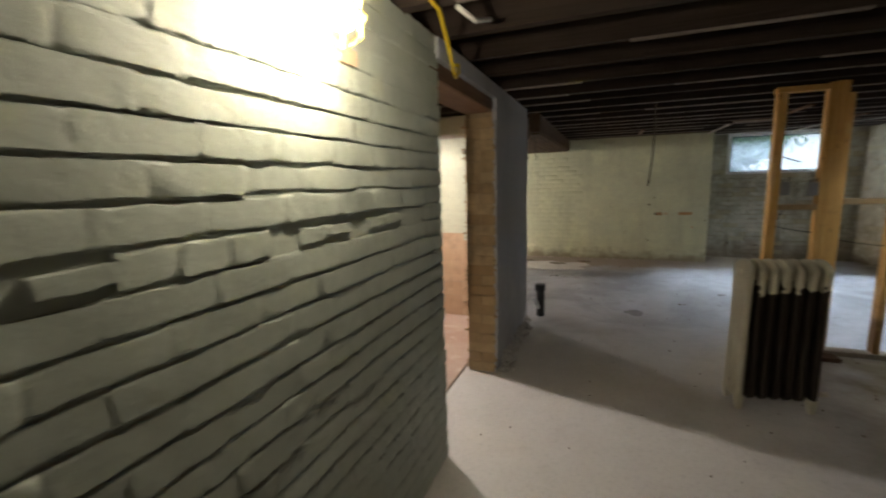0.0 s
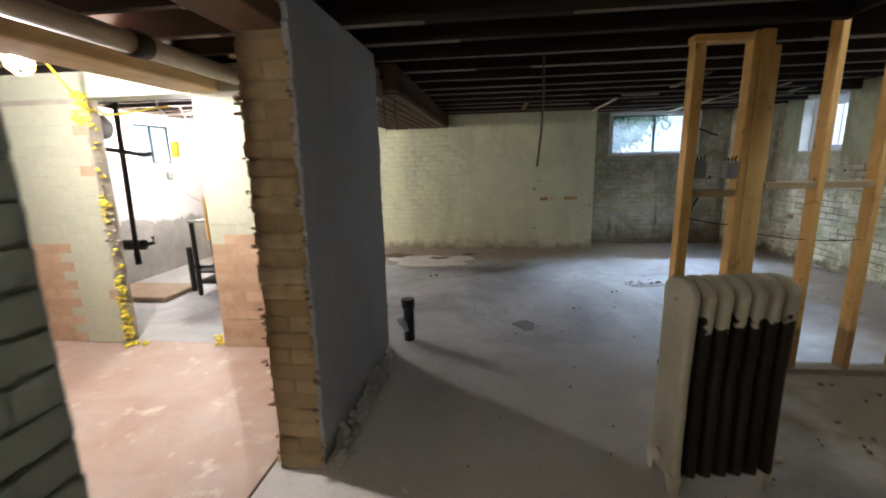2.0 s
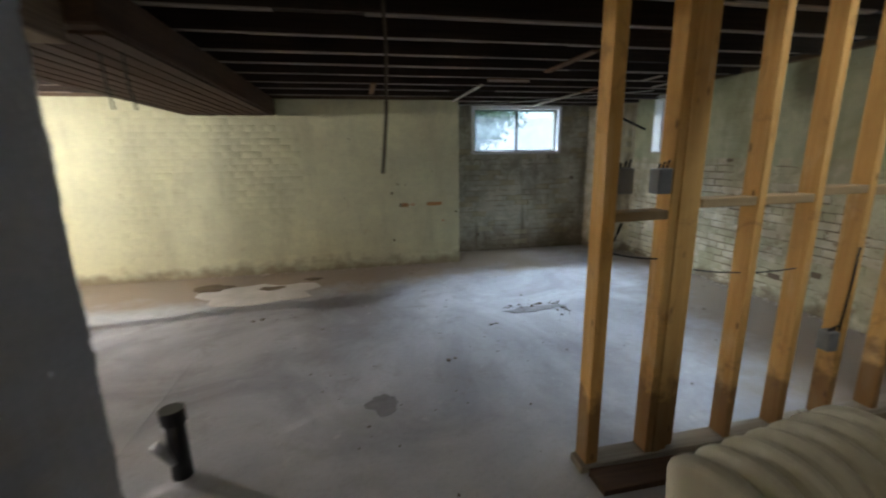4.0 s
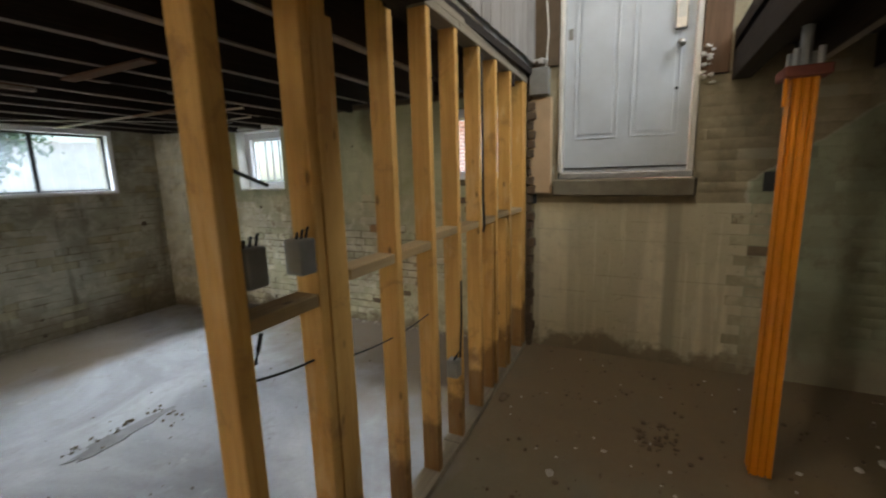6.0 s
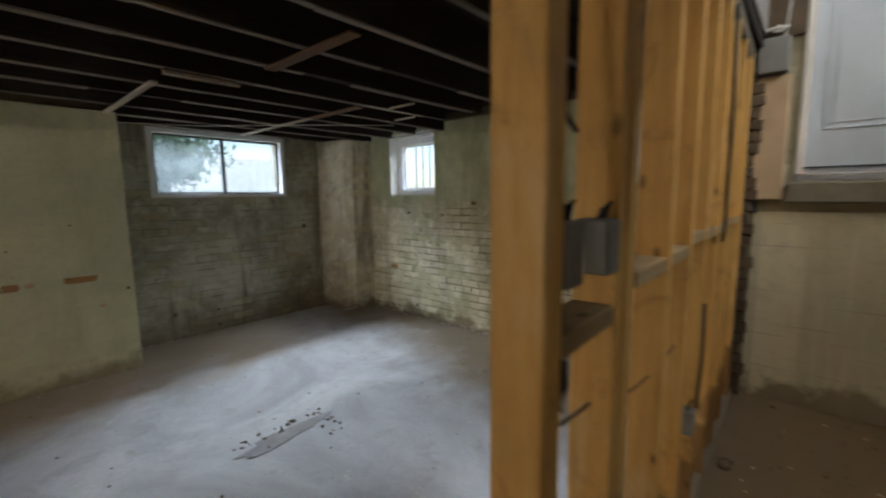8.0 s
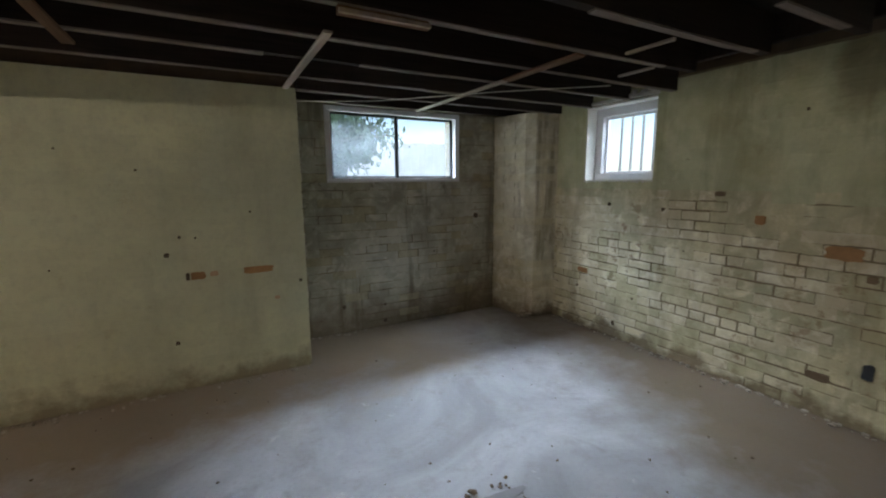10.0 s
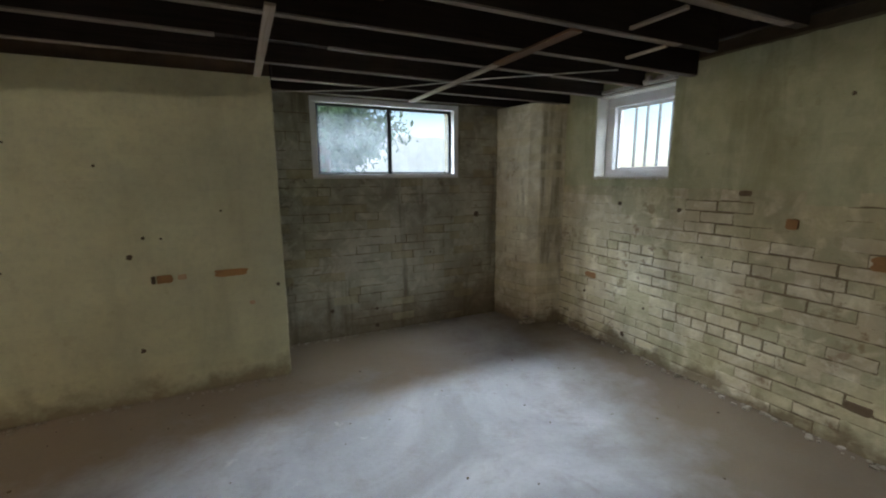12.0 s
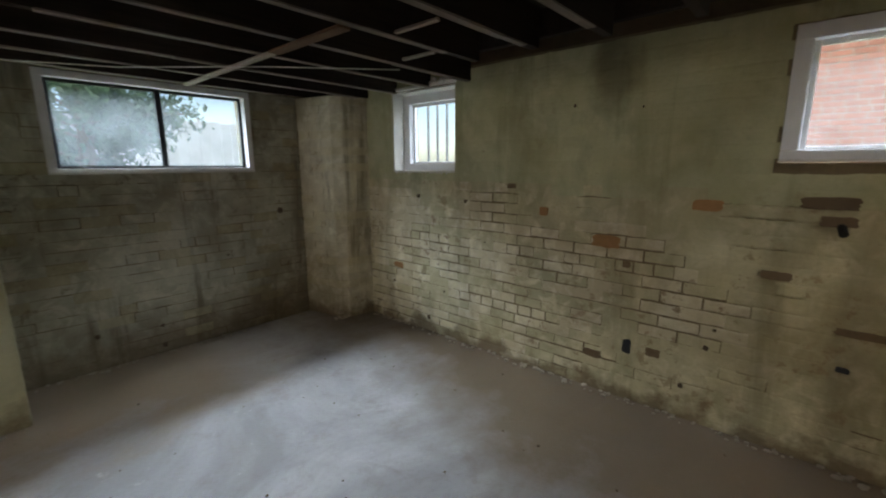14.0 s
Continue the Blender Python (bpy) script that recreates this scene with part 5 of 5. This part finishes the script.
leafy_tree(2.62, 13.2, 1.22, 5.2, 1.75, 4, "bushy green garden tree outside the window")
leafy_tree(-6.5, 18.0, 1.22, 6.0, 2.2, 9, "bushy green tree at the end of the garden")
fence = thing("garden_fence", 4, 19, 1.22, "pale grey board fence behind the garden", "fence")
for i in range(46):
    part("board", box(-7 + i * 0.31, -7 + i * 0.31 + 0.302, -0.01, 0.012, 0.02, 1.55 + 0.02 * math.sin(i * 2.1), 0.004), FENCE, fence)
for i in range(8):
    part("post", box(-7.02 + i * 1.86, -6.93 + i * 1.86, 0.013, 0.10, 0.0, 1.65, 0.004), FENCE, fence)
house = thing("neighbour_house", 8.8, 4.6, 1.22, "red brick neighbouring house across a side yard", "house")
part("wall", box(-0.3, 5, -4.5, 4.2, 0.0, 5.4), MORTAR, house)
part("roof", prism([(-0.6, -4.8), (5.3, -4.8), (5.3, 4.5), (-0.6, 4.5)], 0.25, None, (0, 0, 5.401)), GREY_BOX, house, "dark flat eaves")
house_wall = [c for c in house.children if c.name.startswith("wall")][0]


# ---- bricks ----
def brick_mesh(seed, m, lx, lz):
    g = random.Random(seed)
    e, k = 0.007, 0.0035
    us, zs = [-lx / 2, -lx / 2 + e, g.uniform(-0.03, 0.03), lx / 2 - e, lx / 2], [-lz / 2, -lz / 2 + e, lz / 2 - e, lz / 2]
    vs, fs = [], []
    for i, u in enumerate(us):
        for j, z in enumerate(zs):
            rim = i in (0, 4) or j in (0, 3)
            vs.append((u + (0 if rim else g.uniform(-k, k)), 0.0 if rim else 1.0 + g.uniform(-0.14, 0.14), z + (0 if rim else g.uniform(-k, k))))
    for i in range(4):
        for j in range(3):
            a = i * 4 + j
            fs.append((a, a + 4, a + 5, a + 1))
    me = bpy.data.meshes.new("brick")
    me.from_pydata(vs, [], fs)
    me.materials.append(m)
    for p in me.polygons:
        p.use_smooth = True
    return me


def old_brick_mesh(seed, m, lx, lz):
    """A worn brick under thick paint: wavering arrises, a dented face and a broken corner now and then."""
    g = random.Random(seed)
    nu, nz = 10, 5
    off = Vector((g.uniform(0, 90), g.uniform(0, 90), 0))
    broken = g.choice((None, (-1, -1), (1, -1), (1, 1), None))
    vs, fs = [], []
    for i in range(nu + 1):
        for j in range(nz + 1):
            fu, fz = 2 * i / nu - 1, 2 * j / nz - 1
            fu, fz = math.copysign(abs(fu) ** 0.5, fu), math.copysign(abs(fz) ** 0.36, fz)
            u, z = fu * lx / 2, fz * lz / 2
            rim = i in (0, nu) or j in (0, nz)
            q = Vector((u * 22, z * 30, 0)) + off
            u += 0.0035 * noise.noise(q + Vector((0, 0, 5)))
            z += 0.0050 * noise.noise(Vector((u * 30, fz * 3, 9)) + off)
            if j not in (0, nz) and i in (0, nu):
                rim = False
            h = 0.0 if rim else (0.62 if i in (0, nu) else 0.92) + 0.30 * noise.noise(q) + 0.14 * noise.noise(q * 3)
            if broken and not rim:
                h *= min(1.0, 0.25 + math.hypot(fu - broken[0], (fz - broken[1]) * 0.5) * 1.5)
            vs.append((u, h, z))
    for i in range(nu):
        for j in range(nz):
            k = i * (nz + 1) + j
            fs.append((k, k + nz + 1, k + nz + 2, k + 1))
    me = bpy.data.meshes.new("brick")
    me.from_pydata(vs, [], fs)
    me.materials.append(m)
    for p in me.polygons:
        p.use_smooth = True
    return me


brick_cache = {}
AGED = (GREEN, WORN, WORN_PALE, FADED)


def variant(m, header, i):
    key = (m.name, header, i)
    if key not in brick_cache:
        make = old_brick_mesh if m in AGED else brick_mesh
        brick_cache[key] = make(31 * i + (7 if header else 0), m, 0.100 if header else 0.203, 0.0675)
    return brick_cache[key]


def lay(parent, axis, plane, out, u0, u1, z0, z1, choose, near, holes=(), seed=1, course=0.0735, joint=0.011, bond=True, shift=Vector()):
    """Courses of bricks on a wall's face. choose(u, z, g) gives the material and how far the brick stands out, or None."""
    g = random.Random(seed)
    n = Vector((out, 0, 0)) if axis == 0 else Vector((0, out, 0))
    xs = n.cross(Vector((0, 0, 1)))
    rest_v, rest_f, rest_m, mats = [], [], [], []
    row = 0
    z = z0 + course / 2
    while z < z1 - 0.02:
        u = u0 - (0.107 if row % 2 else 0.0)
        if not bond:
            u = u0
        while u < u1 - 0.02:
            header = (not bond and row % 2 == 1) or (bond and row % 6 == 5)
            length = 0.100 if header else 0.203
            a, b = max(u, u0), min(u + length, u1)
            c = (a + b) / 2
            blocked = False
            for h in holes:
                if h[2] - 0.02 < z < h[3] + 0.02:
                    if a < h[1] and b > h[0]:
                        if c < h[0] or (b - h[0]) < (h[1] - a):
                            b = min(b, h[0] - 0.004)
                        else:
                            a = max(a, h[1] + 0.004)
                        c = (a + b) / 2
            blocked = b - a < 0.012
            got = None if blocked else choose(c, z, g)
            if got:
                m, proud = got[0], got[1] * g.uniform(0.75, 1.3)
                sz = got[2] if len(got) > 2 else course / 0.0675
                if len(got) < 4 or got[3]:
                    lap = joint * (0.62 if m in AGED else 0.5)
                    a, b = max(u0, a - lap), min(u1, b + lap)
                    c = (a + b) / 2
                me = variant(m, header, g.randrange(11 if m in AGED else 5))
                base = Vector((plane, c, z)) if axis == 0 else Vector((c, plane, z))
                tilt = 0.0 if len(got) < 4 else g.uniform(-0.008, 0.008)
                mw = Matrix((Vector((*(xs * ((b - a) / length)), 0)), Vector((*(n * proud), 0)), Vector((0, 0, sz, 0)), (0, 0, 0, 1))).transposed()
                mw.translation = base + n * (0.0006 if len(got) < 4 or got[3] else -0.0005) - shift + Vector((0, 0, g.uniform(-0.002, 0.002)))
                mw = mw @ Matrix.Rotation(tilt, 4, "Y")
                if near(c, z):
                    o = new("brick", me)
                    o.parent = parent
                    o.matrix_basis = mw
                else:
                    if m not in mats:
                        mats.append(m)
                    s = len(rest_v)
                    rest_v += [mw @ v.co for v in me.vertices]
                    for p in me.polygons:
                        rest_f.append([s + i for i in p.vertices])
                        rest_m.append(mats.index(m))
            u += length + joint
        z += course
        row += 1
    if rest_v:
        me = bpy.data.meshes.new("brickwork")
        me.from_pydata(rest_v, [], rest_f)
        for m in mats:
            me.materials.append(m)
        me.polygons.foreach_set("material_index", rest_m)
        me.polygons.foreach_set("use_smooth", [True] * len(rest_f))
        o = new("brickwork", me)
        o.parent = parent
        tagged(o, kind="stuff")


def green_choice(u, z, g):
    low = 1.255 + 0.022 * noise.noise(Vector((u * 3.0, 2, 9)))
    if abs(z - low) < 0.037 and -0.1 < u < 1.72 and noise.noise(Vector((u * 2.3, 7, 1))) > -0.35:
        # the spalled course: broken stumps high in the gap
        return (GREEN, 0.011, g.uniform(0.4, 0.7), True) if g.random() < 0.6 else None
    if g.random() < 0.035:
        return GREEN, 0.005, 0.8, True
    return GREEN, g.uniform(0.009, 0.014), g.uniform(0.99, 1.09), True


lay(wall_west, 0, WALL_X - 0.010, 1, -0.4, 1.925, 0, CEIL - 0.005, green_choice, lambda u, z: u > -0.15, seed=3)
lay(wall_pier, 1, 2.93, -1, -1.105, -0.89, 0, 1.87, lambda u, z, g: (TAN_BRICK, g.uniform(0.004, 0.032), g.uniform(0.97, 1.07), g.random() < 0.7), lambda u, z: True, seed=5, bond=False)


def back_choice(u, z, g):
    if u > -2.5:
        return (PALE_GREEN if z > 0.84 + g.uniform(-0.06, 0.06) else PINK_BRICK), g.uniform(0.004, 0.01)
    if u > -3.11 and g.random() < 0.12:
        return PINK_BRICK, g.uniform(0.002, 0.012)
    return (PALE_GREEN if z > 0.80 + g.uniform(-0.04, 0.04) or u > -3.42 else PINK_BRICK), g.uniform(0.003, 0.007)


lay(wall_back, 1, BACK_Y, -1, -2.2, -1.11, 0, 1.87, back_choice, lambda u, z: True, seed=6)
lay(wall_back, 1, BACK_Y, -1, -4.45, -3.05, 0, 1.87, back_choice, lambda u, z: True, seed=7)


def cream_choice(u, z, g):
    if z < 0.36 and -0.6 < u < 0.75 and g.random() < 0.7:
        return CREAM, g.uniform(0.006, 0.009), 0.98, False
    return CREAM, g.uniform(0.001, 0.0028) if g.random() < 0.92 else 0.005


lay(wall_cream, 1, CREAM_Y, -1, -2.6, CREAM_END - 0.002, 0, CEIL - 0.01, cream_choice, lambda u, z: u > -0.62, seed=8)
lay(wall_cream, 0, CREAM_END, 1, CREAM_Y + 0.01, NORTH - 0.01, 0, CEIL - 0.01, lambda u, z, g: (CREAM, g.uniform(0.003, 0.008)), lambda u, z: False, seed=18)
lay(wall_north, 1, NORTH, -1, CREAM_END + 0.01, 3.43, 0, CEIL, lambda u, z, g: (DAMP if g.random() < 0.9 else DULL, g.uniform(0.003, 0.006), *((g.uniform(0.96, 1.05), g.random() < 0.8) if g.random() < 0.45 else ())), lambda u, z: True, [W1], 9)

def east_choice(u, z, g):
    if 5.45 < u < 6.2 and 0.17 < z < 0.32 and noise.noise(Vector((u * 4, z * 6, 1))) > -0.1:
        return DULL if g.random() < 0.4 else WORN, 0.003, 0.97, g.random() < 0.7
    bare = 0.9 * noise.noise(Vector((u * 1.6, z * 2.6, 4.0))) + 0.80 - abs(u - 6.15) / 1.65 - abs(z - 0.68) / 0.85
    if bare > 0:
        open_joint = noise.noise(Vector((u * 3.5, z * 6.0, 8.0))) > -0.02
        m = WORN_PALE if g.random() < 0.6 else (WORN if g.random() < 0.97 else DULL)
        return m, g.uniform(0.005, 0.012), g.uniform(0.90, 0.98) if open_joint else 1.05, not open_joint
    # pale flaking bricks low towards the window; its light is put into their colour
    if z < 1.3 and g.random() < (0.6 if u > 6.2 and z < 0.9 else 0.12):
        return (WORN_PALE if u > 6.2 and g.random() < 0.7 else WORN), g.uniform(0.004, 0.010), g.uniform(0.95, 1.05), g.random() < 0.7
    if u > 7.1 + 0.5 * noise.noise(Vector((5, u * 3, z * 3))) and z < 1.25:
        return WORN_PALE, g.uniform(0.001, 0.004)
    return (FADED if z > 1.28 + 0.12 * noise.noise(Vector((u * 2, 1, z))) else WORN), g.uniform(0.001, 0.002), 1.17, True


lay(wall_east, 0, EAST, -1, 4.08, 7.91, 0, CEIL + 0.08, east_choice, lambda u, z: z < 1.4 and u > 4.95, [W2, W3], 10)


def door_choice(u, z, g):
    if z > 2.12:
        return None
    if u > 2.56 + 0.09 * noise.noise(Vector((3, u * 2, z * 7))) and z < 1.27:
        return STREAKY, g.uniform(0.001, 0.003)
    if u > 2.40 and z < 1.27:
        return (DULL if g.random() < 0.93 else EARTH), g.uniform(0.002, 0.006), g.uniform(0.97, 1.04), g.random() < 0.7
    return SLOPE, g.uniform(0.001, 0.005), *((g.uniform(0.97, 1.05), g.random() < 0.7) if g.random() < 0.35 else ())


lay(wall_door, 0, DOOR_WALL, -1, 0.6, 4.02, 0, 2.12, door_choice, lambda u, z: z < 1.3 and u > 1.9, [(2.86, 3.86, 1.28, 3.6)], 11)
lay(house_wall, 0, 8.5, -1, 2.4, 8.6, 1.24, 4.0, lambda u, z, g: (HOUSE_BRICK, g.uniform(0.006, 0.01), 0.95, False), lambda u, z: z < 2.9 and 3.3 < u < 5.4, seed=12, shift=Vector((8.8, 4.6, 1.22)))


# ---- chips, bare spots and holes in the paint ----
def chip(wall, axis, plane, out, u, z, w, h, m, seed, stand=0.009, name="bare_spot"):
    g = random.Random(seed)
    pts = []
    for k in range(24):
        c, q = math.cos(math.pi * k / 12), math.sin(math.pi * k / 12)
        e = 3 if name == "nail_hole" else 8
        r = (abs(c) ** e + abs(q) ** e) ** (-1 / e) * (g.uniform(0.68, 1.1) if e == 3 else g.uniform(0.87, 1.04))
        pts.append((c * r * w / 2, q * r * h / 2))
    bm = prism(pts, stand)
    for v in bm.verts:
        p, q, r = v.co
        v.co = (plane + out * r, u + p, z + q) if axis == 0 else (u + p, plane + out * r, z + q)
    return part(name, bm, m, wall)


for i, (u, z, w, h, m) in enumerate(((5.07, 1.235, 0.14, 0.06, RED_BRICK), (5.58, 0.985, 0.17, 0.08, RED_BRICK), (7.46, 0.55, 0.12, 0.05, RED_BRICK),
                                     (6.01, 1.14, 0.06, 0.06, RED_BRICK), (5.41, 0.35, 0.05, 0.09, GASKET), (5.26, 0.35, 0.08, 0.05, SPALL), (6.27, 1.30, 0.07, 0.035, SPALL), (5.45, 0.86, 0.05, 0.04, SPALL),
                                     (4.75, 0.91, 0.13, 0.045, SPALL), (4.39, 0.69, 0.25, 0.035, SPALL), (4.46, 0.51, 0.05, 0.025, GASKET), (5.62, 0.24, 0.12, 0.05, SPALL), (4.60, 1.27, 0.21, 0.06, SPALL), (4.56, 1.19, 0.13, 0.05, SPALL))):
    chip(wall_east, 0, EAST, -1, u, z, w, h, m, i, 0.0135 if z < 1.2 else 0.008)
for i, (u, z, r) in enumerate(((7.19, 1.19, 0.03), (6.68, 1.17, 0.032), (5.83, 1.80, 0.022), (5.0, 0.46, 0.03), (4.97, 0.57, 0.02), (7.52, 0.39, 0.026), (7.08, 0.13, 0.04), (5.43, 1.76, 0.014), (6.49, 0.87, 0.014), (6.9, 0.4, 0.02), (6.3, 0.12, 0.03), (5.1, 0.2, 0.03))):
    chip(wall_east, 0, EAST, -1, u, z, r, r, DARK_BRICK, 40 + i, 0.013 if z < 1.2 else 0.005, "nail_hole")
tagged(linked("wall_pipe_stub", tube([(EAST - 0.001, 4.55, 1.17), (EAST - 0.05, 4.54, 1.14)], 0.018, 8), IRON), "rusty pipe stub in the wall", "pipe stub")
for i, (u, z, w, h, m) in enumerate(((0.645, 0.785, 0.09, 0.052, RED_BRICK), (0.74, 0.79, 0.05, 0.035, PINK_BRICK), (1.02, 0.79, 0.20, 0.048, RED_BRICK), (0.585, 0.785, 0.022, 0.05, DARK_BRICK), (1.13, 0.57, 0.035, 0.025, PINK_BRICK))):
    chip(wall_cream, 1, CREAM_Y, -1, u, z, w, h, m, 70 + i, 0.0085)
for i, (u, z, r) in enumerate(((0.37, 1.48, 0.016), (0.56, 1.05, 0.02), (0.65, 1.04, 0.014), (0.48, 0.94, 0.034), (0.49, 0.34, 0.03), (0.99, 1.20, 0.016), (1.30, 0.68, 0.025), (-0.1, 0.9, 0.012), (0.0, 1.6, 0.012))):
    chip(wall_cream, 1, CREAM_Y, -1, u, z, r, r, DARK_BRICK, 90 + i, 0.0085, "nail_hole")
for i, (u, z, r) in enumerate(((2.16, 0.22, 0.03), (1.76, 0.25, 0.035), (2.16, 0.06, 0.04), (3.20, 1.04, 0.06), (2.7, 0.7, 0.02))):
    chip(wall_north, 1, NORTH, -1, u, z, r, r, DARK_BRICK, 120 + i, 0.010, "nail_hole")
chip(wall_west, 0, WALL_X, 1, 1.19, 1.79, 0.09, 0.05, LOOSE_PLASTER, 140, 0.010)
